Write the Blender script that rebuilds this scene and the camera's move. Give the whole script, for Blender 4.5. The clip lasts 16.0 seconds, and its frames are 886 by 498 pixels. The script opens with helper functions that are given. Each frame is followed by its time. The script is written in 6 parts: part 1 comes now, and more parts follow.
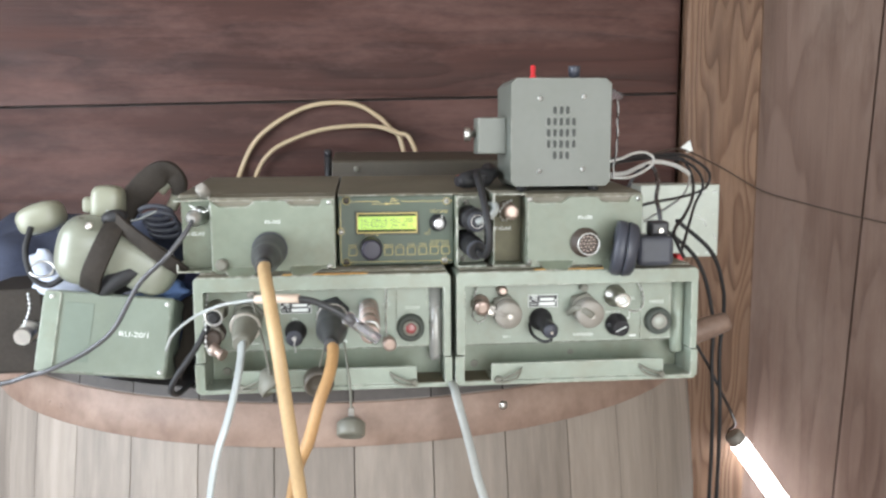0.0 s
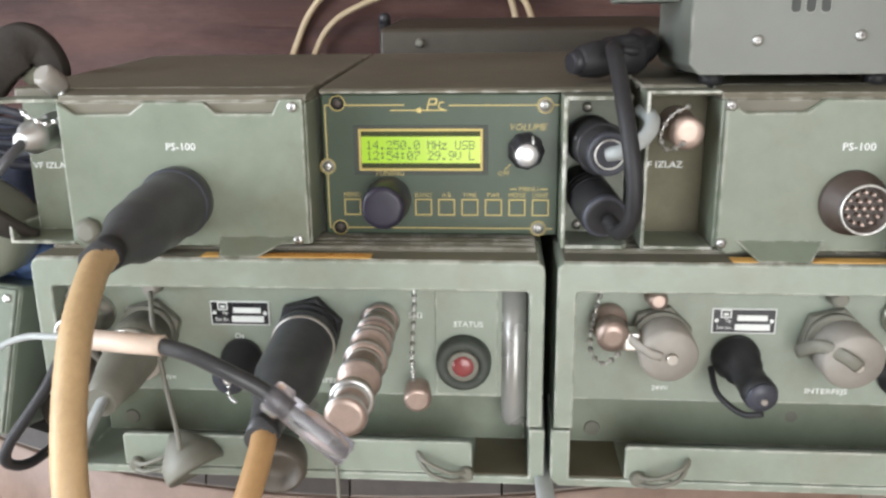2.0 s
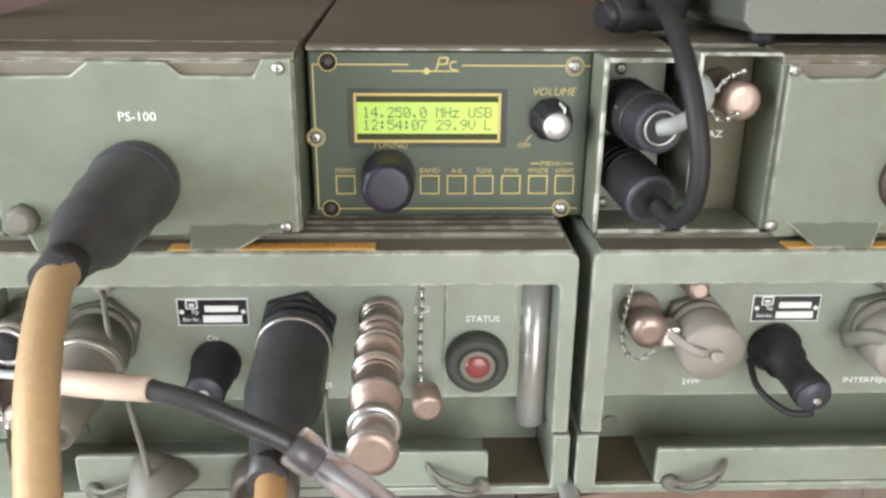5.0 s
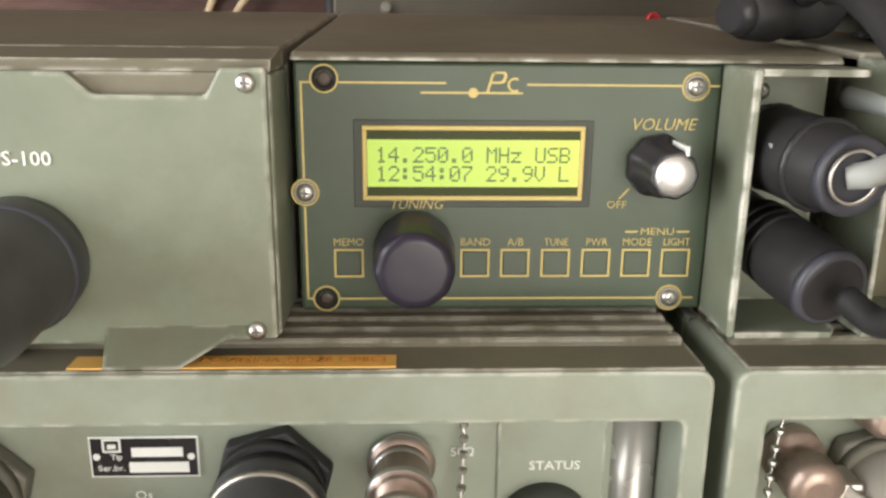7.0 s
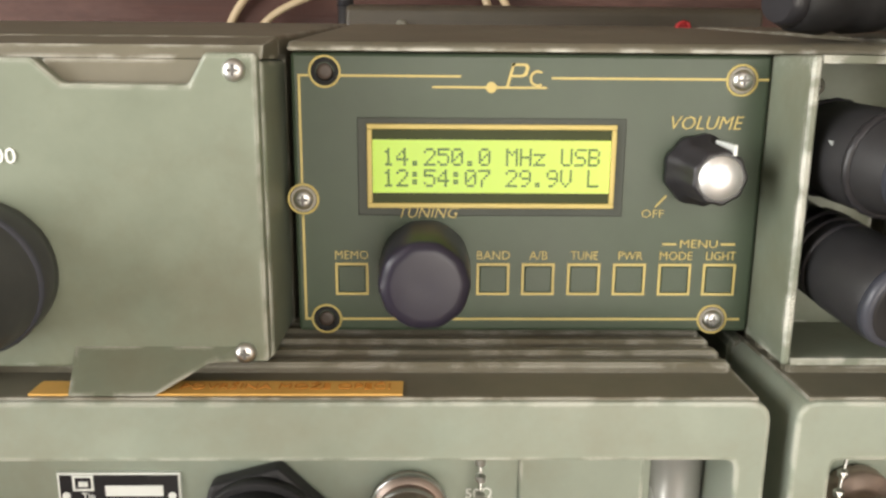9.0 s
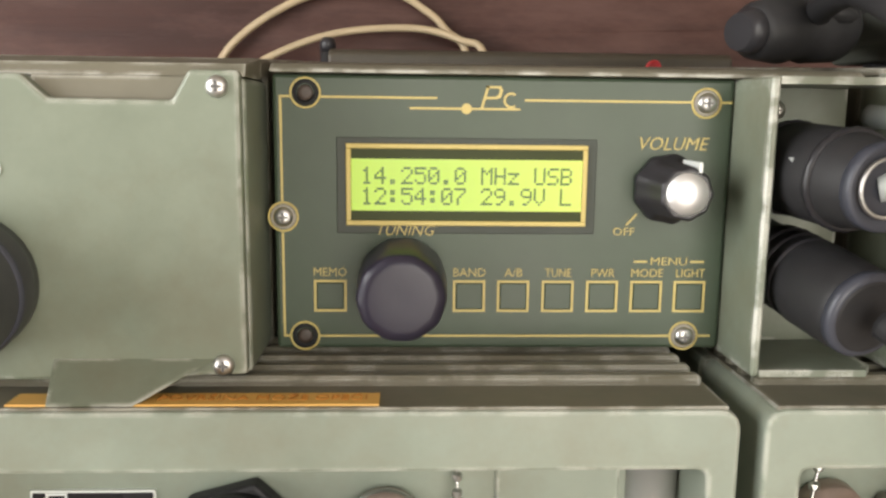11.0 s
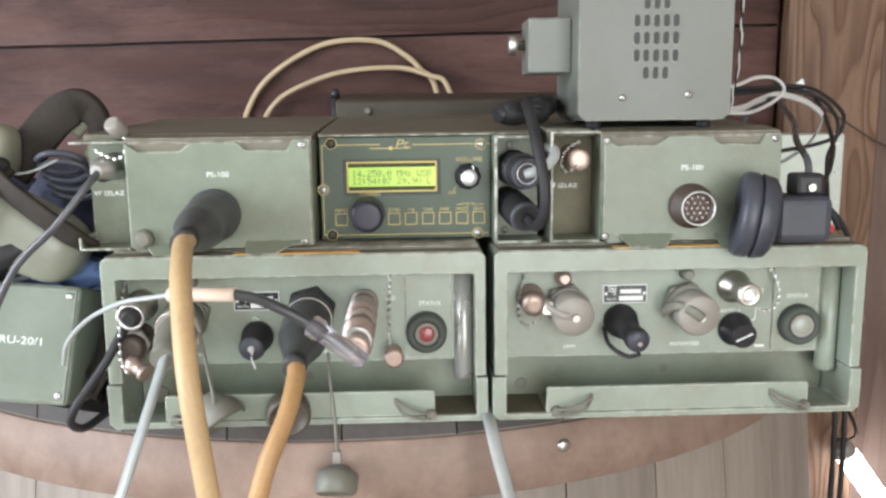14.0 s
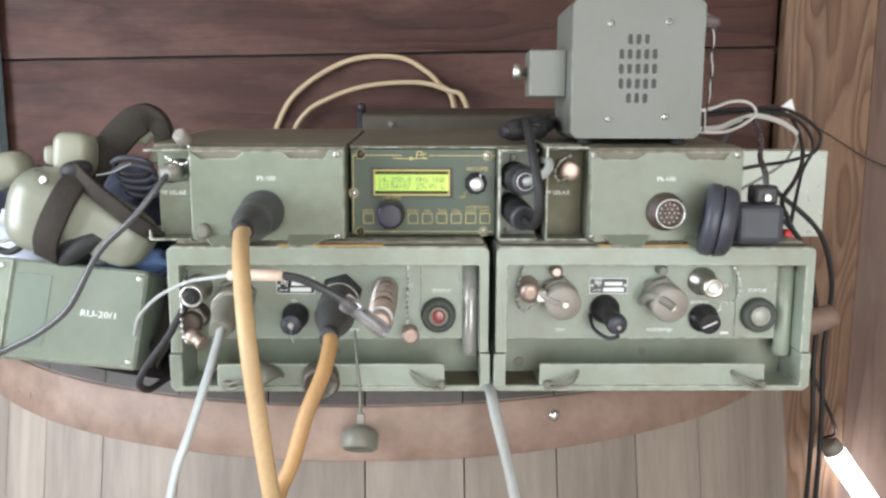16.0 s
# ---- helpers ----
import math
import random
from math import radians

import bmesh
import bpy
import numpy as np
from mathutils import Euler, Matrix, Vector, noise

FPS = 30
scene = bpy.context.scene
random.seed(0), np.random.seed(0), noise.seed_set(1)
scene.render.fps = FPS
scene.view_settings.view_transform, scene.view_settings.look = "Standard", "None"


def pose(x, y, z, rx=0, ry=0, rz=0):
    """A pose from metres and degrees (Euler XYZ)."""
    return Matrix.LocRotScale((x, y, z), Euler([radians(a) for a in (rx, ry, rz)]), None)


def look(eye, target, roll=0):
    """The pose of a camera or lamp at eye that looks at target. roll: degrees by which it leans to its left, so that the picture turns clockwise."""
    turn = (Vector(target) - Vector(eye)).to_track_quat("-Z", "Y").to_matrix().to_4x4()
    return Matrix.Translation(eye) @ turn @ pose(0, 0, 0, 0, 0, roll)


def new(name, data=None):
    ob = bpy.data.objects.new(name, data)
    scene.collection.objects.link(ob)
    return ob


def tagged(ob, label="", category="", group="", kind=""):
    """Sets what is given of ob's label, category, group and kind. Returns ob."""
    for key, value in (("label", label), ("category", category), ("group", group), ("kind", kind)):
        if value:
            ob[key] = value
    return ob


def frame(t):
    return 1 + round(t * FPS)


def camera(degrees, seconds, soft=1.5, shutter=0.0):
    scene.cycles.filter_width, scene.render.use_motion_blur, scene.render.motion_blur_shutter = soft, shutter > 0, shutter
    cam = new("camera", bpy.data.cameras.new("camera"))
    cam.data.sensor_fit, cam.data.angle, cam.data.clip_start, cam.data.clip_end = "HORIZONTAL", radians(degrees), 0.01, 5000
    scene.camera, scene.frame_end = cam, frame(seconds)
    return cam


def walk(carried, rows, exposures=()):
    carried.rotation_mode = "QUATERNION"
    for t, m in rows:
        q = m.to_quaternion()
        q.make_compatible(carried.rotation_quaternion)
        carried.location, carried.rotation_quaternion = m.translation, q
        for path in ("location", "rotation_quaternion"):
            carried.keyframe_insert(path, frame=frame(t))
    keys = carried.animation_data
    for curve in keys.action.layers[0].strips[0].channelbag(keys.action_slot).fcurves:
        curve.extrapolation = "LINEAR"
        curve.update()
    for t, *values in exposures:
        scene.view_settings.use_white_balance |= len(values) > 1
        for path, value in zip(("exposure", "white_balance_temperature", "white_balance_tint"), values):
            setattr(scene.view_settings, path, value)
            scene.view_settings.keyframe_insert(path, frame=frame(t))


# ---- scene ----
cam = camera(57.4, 16.0, soft=2.6)
METRES, EYE, TILT, LEAN, TURN = 1.4, 1.1, 0.0, 0.0, -7.1
PATH = [
    (0, (-0.0361, -0.8598, 1.0730), (0.1589, 1.1138, 0.8145), -0.34),
    (0.5, (-0.0478, -0.6965, 1.0673), (0.1117, 1.2775, 0.7880), -0.29),
    (1, (-0.0546, -0.5889, 1.0612), (0.1072, 1.3803, 0.7507), -0.28),
    (1.5, (-0.0096, -0.5069, 1.0642), (0.0442, 1.4392, 0.6060), -0.48),
    (2, (0.0328, -0.4155, 1.0508), (-0.1177, 1.5072, 0.5213), -0.64),
    (2.5, (0.0145, -0.3641, 1.0525), (-0.0585, 1.5589, 0.5077), -2.06),
    (3, (-0.0043, -0.3734, 1.0587), (-0.0193, 1.5449, 0.4930), -1.76),
    (3.5, (-0.0157, -0.3936, 1.0663), (-0.0514, 1.5206, 0.4879), -2.04),
    (4, (-0.0136, -0.4119, 1.0723), (-0.0593, 1.4906, 0.4573), -2.53),
    (4.2, (-0.0138, -0.4094, 1.0715), (-0.0260, 1.4838, 0.4266), -2.16),
    (6.3, (-0.0322, -0.2540, 1.0338), (0.0622, 1.6168, 0.3329), 1.46),
    (6.5, (-0.0347, -0.2525, 1.0333), (0.0525, 1.6511, 0.4260), 0.59),
    (7, (-0.0295, -0.2334, 1.0298), (0.0541, 1.6890, 0.4843), 0.63),
    (7.5, (-0.0264, -0.2137, 1.0227), (0.0130, 1.7148, 0.4942), 0.45),
    (8, (-0.0265, -0.2064, 1.0246), (0.0198, 1.7271, 0.5152), 0.58),
    (8.2, (-0.0255, -0.2053, 1.0236), (-0.0004, 1.7297, 0.5182), 0.30),
    (10.3, (-0.0314, -0.2195, 1.0103), (0.0373, 1.7454, 0.6436), 0.74),
    (10.5, (-0.0294, -0.2155, 1.0103), (0.0303, 1.7508, 0.6493), 0.54),
    (11, (-0.0262, -0.2165, 1.0083), (0.0578, 1.7546, 0.6799), 0.69),
    (11.5, (-0.0279, -0.2509, 1.0132), (0.0967, 1.7227, 0.7143), 1.60),
    (12, (-0.0240, -0.3209, 1.0127), (0.1015, 1.6510, 0.7031), 2.27),
    (12.5, (-0.0050, -0.3748, 1.0026), (-0.0101, 1.5872, 0.6146), 1.53),
    (13, (-0.0127, -0.4412, 1.0066), (-0.0103, 1.5208, 0.6189), 0.44),
    (13.5, (-0.0072, -0.5096, 1.0217), (0.0383, 1.4548, 0.6491), -0.00),
    (14, (0.0049, -0.5806, 1.0336), (0.0738, 1.3908, 0.7037), -0.71),
    (14.5, (-0.0006, -0.6394, 1.0364), (0.0844, 1.3341, 0.7235), -0.36),
    (15, (0.0021, -0.6623, 1.0332), (0.0393, 1.3177, 0.7535), 0.48),
    (15.5, (0.0015, -0.6781, 1.0405), (0.0218, 1.2996, 0.7432), 0.38),
    (16, (0.0070, -0.6839, 1.0405), (0.0326, 1.2916, 0.7295), 0.15),
]
walk(cam, [(t, look(eye, target, roll)) for t, eye, target, roll in PATH],
     [(0.0, 0.17, 6350, 11), (2.0, 0.03, 6500, 13.5), (4.2, 0.12, 6600, 12.5), (6.4, 0.08, 6950, 15), (7.6, 0.06, 7650, 14), (8.2, 0.06, 7650, 14), (10.4, 0.04, 7250, 14), (11.2, 0.04, 7350, 14),
      (12.0, 0.15, 6800, 11), (12.5, 0.07, 6650, 14), (13.0, 0.05, 6500, 14), (15.0, 0.16, 6450, 11), (16.0, 0.08, 6450, 12)])


# ---- world, lamps, exposure ----
world = bpy.data.worlds.new("sky")
scene.world = world
world.use_nodes = True
wn = world.node_tree.nodes
sky = wn.new("ShaderNodeTexSky")
sky.sky_type = 'NISHITA'
sky.sun_disc = False
sky.sun_elevation, sky.sun_rotation = radians(50), radians(200)
world.node_tree.links.new(sky.outputs[0], wn["Background"].inputs[0])
wn["Background"].inputs[1].default_value = 0.12
scene.view_settings.exposure = 0.0


def area_lamp(name, m, w, h, power, colour):
    d = bpy.data.lights.new(name, 'AREA')
    d.shape, d.size, d.size_y, d.energy, d.color = 'RECTANGLE', w, h, power, colour
    o = new(name, d)
    o.matrix_world = m
    return o


# daylight in the open front doorway and in the left window
area_lamp("daylight_door", look((0.50, -2.36, 1.05), (0.05, 0, 0.85)), 1.6, 1.9, 54, (0.965, 0.985, 0.96))
area_lamp("daylight_window", look((-1.56, -0.60, 1.15), (-0.45, 0.40, 0.95)), 1.1, 1.4, 55, (0.86, 0.94, 1.0))


# ---- materials ----
def material(name, base, rough=0.5, metal=0.0, vary=0.25, scale=60.0, bump=0.15, stretch=(1, 1, 1), fine=6.0,
             tint=None, spec=0.5, obrand=0.0, coat=0.0, detail=6.0, warp=0.0, wear=0.0, dirt=None, blotch=16.0, edge=0.0017):
    """Principled surface with stains at one scale, grain at a finer one, rough variation and relief."""
    m = bpy.data.materials.new(name)
    m.use_nodes = True
    t = m.node_tree
    n, l = t.nodes, t.links
    b = n["Principled BSDF"]
    b.inputs["Metallic"].default_value = metal
    b.inputs["Specular IOR Level"].default_value = spec
    b.inputs["Coat Weight"].default_value = coat
    b.inputs["Coat Roughness"].default_value = 0.25
    co = n.new("ShaderNodeTexCoord")
    mp = n.new("ShaderNodeMapping")
    mp.inputs["Scale"].default_value = stretch
    src = co.outputs["Object"]
    if obrand:
        oi = n.new("ShaderNodeObjectInfo")
        mul = n.new("ShaderNodeMath")
        mul.operation = 'MULTIPLY'
        mul.inputs[1].default_value = 37.0
        l.new(oi.outputs["Random"], mul.inputs[0])
        add = n.new("ShaderNodeVectorMath")
        add.operation = 'ADD'
        l.new(src, add.inputs[0])
        l.new(mul.outputs[0], add.inputs[1])
        src = add.outputs[0]
    l.new(src, mp.inputs["Vector"])
    big = n.new("ShaderNodeTexNoise")
    big.inputs["Scale"].default_value = scale / fine
    big.inputs["Detail"].default_value = 4
    big.inputs["Distortion"].default_value = warp
    l.new(mp.outputs[0], big.inputs["Vector"])
    small = n.new("ShaderNodeTexNoise")
    small.inputs["Scale"].default_value = scale
    small.inputs["Detail"].default_value = detail
    small.inputs["Roughness"].default_value = 0.65
    l.new(mp.outputs[0], small.inputs["Vector"])
    mix = n.new("ShaderNodeMix")
    mix.inputs["Factor"].default_value = 0.45
    l.new(big.outputs["Fac"], mix.inputs["A"])
    l.new(small.outputs["Fac"], mix.inputs["B"])
    ramp = n.new("ShaderNodeValToRGB")
    lo = [c * (1 - vary) for c in base]
    hi = list(tint) if tint else [min(1, c * (1 + vary)) for c in base]
    ramp.color_ramp.elements[0].position, ramp.color_ramp.elements[1].position = 0.3, 0.7
    ramp.color_ramp.elements[0].color = (*lo, 1)
    ramp.color_ramp.elements[1].color = (*hi, 1)
    l.new(mix.outputs["Result"], ramp.inputs[0])
    colour = ramp.outputs[0]
    if obrand:
        hsv = n.new("ShaderNodeHueSaturation")
        rng = n.new("ShaderNodeMapRange")
        rng.inputs["To Min"].default_value, rng.inputs["To Max"].default_value = 1 - obrand, 1 + obrand
        l.new(oi.outputs["Random"], rng.inputs["Value"])
        l.new(rng.outputs[0], hsv.inputs["Value"])
        l.new(colour, hsv.inputs["Color"])
        colour = hsv.outputs[0]
    if dirt:
        # broad uneven grime with a soft outline
        gn = n.new("ShaderNodeTexNoise")
        gn.inputs["Scale"].default_value = blotch
        gn.inputs["Detail"].default_value = 7
        gn.inputs["Roughness"].default_value = 0.7
        l.new(src, gn.inputs["Vector"])
        gr = n.new("ShaderNodeMapRange")
        gr.inputs["From Min"].default_value, gr.inputs["From Max"].default_value = 0.48, 0.72
        gr.inputs["To Max"].default_value = 0.6
        l.new(gn.outputs["Fac"], gr.inputs["Value"])
        gm = n.new("ShaderNodeMix")
        gm.data_type = 'RGBA'
        gm.inputs["B"].default_value = (*dirt, 1)
        l.new(gr.outputs[0], gm.inputs["Factor"])
        l.new(colour, gm.inputs["A"])
        colour = gm.outputs["Result"]
    if wear:
        # paint rubbed off along the edges
        bv = n.new("ShaderNodeBevel")
        bv.samples = 4
        bv.inputs["Radius"].default_value = edge
        ge = n.new("ShaderNodeNewGeometry")
        dt = n.new("ShaderNodeVectorMath")
        dt.operation = 'DOT_PRODUCT'
        l.new(bv.outputs[0], dt.inputs[0])
        l.new(ge.outputs["Normal"], dt.inputs[1])
        er = n.new("ShaderNodeMapRange")
        er.inputs["From Min"].default_value, er.inputs["From Max"].default_value = 0.995, 0.90
        l.new(dt.outputs["Value"], er.inputs["Value"])
        wn2 = n.new("ShaderNodeTexNoise")
        wn2.inputs["Scale"].default_value = 110.0
        wn2.inputs["Detail"].default_value = 5
        l.new(src, wn2.inputs["Vector"])
        wr = n.new("ShaderNodeMapRange")
        wr.inputs["From Min"].default_value, wr.inputs["From Max"].default_value = 0.42, 0.56
        wr.inputs["To Max"].default_value = wear
        l.new(wn2.outputs["Fac"], wr.inputs["Value"])
        mu = n.new("ShaderNodeMath")
        mu.operation = 'MULTIPLY'
        l.new(er.outputs[0], mu.inputs[0])
        l.new(wr.outputs[0], mu.inputs[1])
        wm = n.new("ShaderNodeMix")
        wm.data_type = 'RGBA'
        wm.inputs["B"].default_value = (0.62, 0.61, 0.55, 1)
        l.new(mu.outputs[0], wm.inputs["Factor"])
        l.new(colour, wm.inputs["A"])
        colour = wm.outputs["Result"]
    l.new(colour, b.inputs["Base Color"])
    rr = n.new("ShaderNodeMapRange")
    rr.inputs["To Min"].default_value, rr.inputs["To Max"].default_value = max(0.03, rough - 0.12), min(1, rough + 0.12)
    l.new(big.outputs["Fac"], rr.inputs["Value"])
    l.new(rr.outputs[0], b.inputs["Roughness"])
    if bump:
        bp = n.new("ShaderNodeBump")
        bp.inputs["Strength"].default_value = bump
        bp.inputs["Distance"].default_value = 0.001
        l.new(small.outputs["Fac"], bp.inputs["Height"])
        l.new(bp.outputs[0], b.inputs["Normal"])
    return m


def timber(name, dark, mid, light, grain, rough=0.5, rings=26.0, ring_mix=0.5, bump=0.6, spec=0.3, patch=None, patch_amount=0.5):
    """Sawn wood: distorted growth rings, long fibres and broad patches of another tone; grain is the axis that the
    fibres follow.
    """
    m = bpy.data.materials.new(name)
    m.use_nodes = True
    n, l = m.node_tree.nodes, m.node_tree.links
    b = n["Principled BSDF"]
    b.inputs["Specular IOR Level"].default_value = spec
    co, oi = n.new("ShaderNodeTexCoord"), n.new("ShaderNodeObjectInfo")
    seed = n.new("ShaderNodeMath")
    seed.operation = 'MULTIPLY'
    seed.inputs[1].default_value = 41.0
    l.new(oi.outputs["Random"], seed.inputs[0])
    shift = n.new("ShaderNodeVectorMath")
    l.new(co.outputs["Object"], shift.inputs[0])
    l.new(seed.outputs[0], shift.inputs[1])

    def mapped(along, across):
        mp = n.new("ShaderNodeMapping")
        mp.inputs["Scale"].default_value = [along if a == grain else across for a in "xyz"]
        l.new(shift.outputs[0], mp.inputs["Vector"])
        return mp.outputs[0]

    def cloud(vec, scale, detail, rough_=0.6):
        t = n.new("ShaderNodeTexNoise")
        t.inputs["Scale"].default_value, t.inputs["Detail"].default_value, t.inputs["Roughness"].default_value = scale, detail, rough_
        l.new(vec, t.inputs["Vector"])
        return t.outputs["Fac"]

    def span(value, a, b_, c=0.0, d=1.0):
        r = n.new("ShaderNodeMapRange")
        for key, v in (("From Min", a), ("From Max", b_), ("To Min", c), ("To Max", d)):
            r.inputs[key].default_value = v
        l.new(value, r.inputs["Value"])
        return r.outputs[0]

    def blend(fac, a, b_):
        x = n.new("ShaderNodeMix")
        x.data_type = 'RGBA'
        l.new(fac, x.inputs["Factor"])
        for key, v in (("A", a), ("B", b_)):
            if isinstance(v, tuple):
                x.inputs[key].default_value = (*v, 1)
            else:
                l.new(v, x.inputs[key])
        return x.outputs["Result"]

    warp = cloud(mapped(0.55, 4.0), 1.0, 3)
    ringer = n.new("ShaderNodeMath")
    ringer.operation = 'MULTIPLY'
    ringer.inputs[1].default_value = rings
    l.new(warp, ringer.inputs[0])
    saw = n.new("ShaderNodeMath")
    saw.operation = 'FRACT'
    l.new(ringer.outputs[0], saw.inputs[0])
    line = n.new("ShaderNodeValToRGB")
    line.color_ramp.elements[0].position, line.color_ramp.elements[1].position = 0.0, 0.62
    line.color_ramp.elements[0].color, line.color_ramp.elements[1].color = (0, 0, 0, 1), (1, 1, 1, 1)
    e = line.color_ramp.elements.new(0.90)
    e.color = (0.85, 0.85, 0.85, 1)
    e = line.color_ramp.elements.new(1.0)
    e.color = (0, 0, 0, 1)
    l.new(saw.outputs[0], line.inputs[0])
    fibre = cloud(mapped(5.0, 260.0), 1.0, 5, 0.7)
    streak = cloud(mapped(1.6, 34.0), 1.0, 5, 0.65)
    colour = blend(span(streak, 0.32, 0.68), dark, mid)
    colour = blend(span(line.outputs[0], 0.0, 1.0, 0.0, ring_mix), colour, light)
    colour = blend(span(fibre, 0.52, 0.80, 0.0, 0.55), colour, dark)
    if patch:
        colour = blend(span(cloud(mapped(2.2, 7.0), 1.0, 6, 0.7), 0.47, 0.72, 0.0, patch_amount), colour, patch)
    l.new(colour, b.inputs["Base Color"])
    l.new(span(streak, 0.2, 0.8, rough - 0.12, rough + 0.14), b.inputs["Roughness"])
    sums = n.new("ShaderNodeMath")
    l.new(fibre, sums.inputs[0])
    l.new(span(line.outputs[0], 0.0, 1.0, 0.0, 0.8), sums.inputs[1])
    bp = n.new("ShaderNodeBump")
    bp.inputs["Strength"].default_value, bp.inputs["Distance"].default_value = bump, 0.0012
    l.new(sums.outputs[0], bp.inputs["Height"])
    l.new(bp.outputs[0], b.inputs["Normal"])
    return m


def emitter(name, colour, strength, paint=None):
    m = bpy.data.materials.new(name)
    m.use_nodes = True
    b = m.node_tree.nodes["Principled BSDF"]
    b.inputs["Base Color"].default_value = (*(paint or colour), 1)
    b.inputs["Emission Color"].default_value = (*colour, 1)
    b.inputs["Emission Strength"].default_value = strength
    b.inputs["Roughness"].default_value = 0.2
    return m


def clear(name, colour, rough=0.15):
    m = bpy.data.materials.new(name)
    m.use_nodes = True
    b = m.node_tree.nodes["Principled BSDF"]
    b.inputs["Base Color"].default_value = (*colour, 1)
    b.inputs["Transmission Weight"].default_value = 0.92
    b.inputs["Roughness"].default_value = rough
    b.inputs["IOR"].default_value = 1.45
    return m


GREEN = material("olive_enamel", (0.177, 0.207, 0.153), 0.40, vary=0.14, scale=90, bump=0.10, tint=(0.210, 0.240, 0.182), wear=0.85, dirt=(0.140, 0.126, 0.080))
GREEN_WORN = material("olive_enamel_worn_edges", (0.180, 0.207, 0.155), 0.42, vary=0.14, scale=90, bump=0.10, tint=(0.215, 0.240, 0.184), wear=1.0, edge=0.0036, dirt=(0.120, 0.106, 0.064))
COLUMN_METAL = material("polished_grey_metal", (0.37, 0.365, 0.345), 0.24, metal=0.4, vary=0.12, scale=60, bump=0.02)
# Darker, browner olive: the tops' shade under frontal light put into colour, plus dust
GREEN_TOP = material("olive_enamel_dusty_shaded", (0.132, 0.125, 0.088), 0.52, vary=0.18, scale=70, bump=0.2, tint=(0.176, 0.160, 0.118), wear=0.6, dirt=(0.190, 0.155, 0.115))
GREEN_DARK = material("dark_green_panel", (0.044, 0.066, 0.041), 0.38, vary=0.14, scale=140, bump=0.05, spec=0.42)
GREEN_LT = material("grey_green_enamel", (0.243, 0.284, 0.228), 0.34, vary=0.12, scale=60, bump=0.06, tint=(0.297, 0.335, 0.276), wear=0.9, dirt=(0.215, 0.205, 0.150))
GREY_BOX = material("grey_hammer_enamel", (0.140, 0.148, 0.128), 0.42, vary=0.06, scale=120, bump=0.10, wear=0.35, dirt=(0.120, 0.128, 0.104))
RU_GREEN = material("case_green", (0.200, 0.232, 0.188), 0.34, vary=0.10, scale=60, bump=0.08, wear=0.6, dirt=(0.165, 0.185, 0.14))
RUBBER = material("black_rubber", (0.024, 0.0235, 0.025), 0.52, vary=0.35, scale=120, bump=0.12, spec=0.33)
BEZEL = material("dull_dark_bezel", (0.060, 0.068, 0.058), 0.6, vary=0.2, scale=120, bump=0.1, spec=0.35)
GREY_LEAD = material("glossy_grey_lead", (0.080, 0.080, 0.086), 0.24, vary=0.12, scale=150, bump=0.03)
# Greyer than black_rubber: the plugs' bluish sheen put into the colour, with dust
DUSTY_SHEEN_RUBBER = material("dusty_sheen_black_rubber", (0.046, 0.048, 0.052), 0.38, vary=0.40, scale=70, bump=0.10, tint=(0.075, 0.076, 0.078), spec=0.45)
RUBBER_GREY = material("slate_grey_rubber", (0.048, 0.051, 0.066), 0.42, vary=0.15, scale=120, bump=0.1)
BLACK_PLASTIC = material("black_plastic", (0.024, 0.023, 0.026), 0.30, vary=0.25, scale=150, bump=0.05, spec=0.4)
KNOB = material("knob_plastic", (0.022, 0.019, 0.031), 0.33, vary=0.2, scale=120, bump=0.06, spec=0.35)
GOLD = material("gold_print", (0.56, 0.44, 0.15), 0.5, vary=0.08, scale=200, bump=0)
WHITE = material("white_print", (0.78, 0.80, 0.77), 0.5, vary=0.05, scale=200, bump=0)
STEEL = material("bright_steel", (0.62, 0.62, 0.60), 0.36, metal=1.0, vary=0.10, scale=200, bump=0.05)
NICKEL = material("worn_nickel", (0.66, 0.63, 0.58), 0.38, metal=1.0, vary=0.2, scale=160, bump=0.1)
COPPER = material("dull_copper_plating", (0.45, 0.350, 0.300), 0.44, metal=0.75, vary=0.28, scale=150, bump=0.12)
CAPMETAL = material("dull_cast_metal", (0.295, 0.274, 0.242), 0.6, metal=0.15, vary=0.18, scale=110, bump=0.25)
OLIVE_CAP = material("olive_cap", (0.165, 0.160, 0.130), 0.5, vary=0.2, scale=110, bump=0.2)
HOSE = material("tan_braided_hose", (0.49, 0.335, 0.175), 0.46, vary=0.16, scale=300, bump=0.4, fine=12)
HOSE_BROWN = material("brown_braided_hose", (0.42, 0.245, 0.105), 0.5, vary=0.16, scale=300, bump=0.4, fine=12)
SLEEVE = material("pale_tan_sleeve", (0.66, 0.53, 0.43), 0.5, vary=0.08, scale=150, bump=0.05)
TANCABLE = material("beige_cable", (0.50, 0.39, 0.25), 0.5, vary=0.1, scale=150, bump=0.05)
GREYCABLE = material("pale_grey_cable", (0.37, 0.39, 0.38), 0.42, vary=0.14, scale=140, bump=0.05)
WHITECABLE = material("white_cable", (0.56, 0.56, 0.54), 0.4, vary=0.06, scale=140, bump=0.03)
ORANGE = material("orange_tape", (0.72, 0.41, 0.11), 0.5, vary=0.12, scale=150, bump=0.1)
RED = material("red_plastic", (0.50, 0.03, 0.035), 0.3, vary=0.1, scale=150, bump=0.03)
RED_LENS = material("red_lens", (0.26, 0.055, 0.055), 0.26, vary=0.2, scale=150, bump=0.02, coat=0.5)
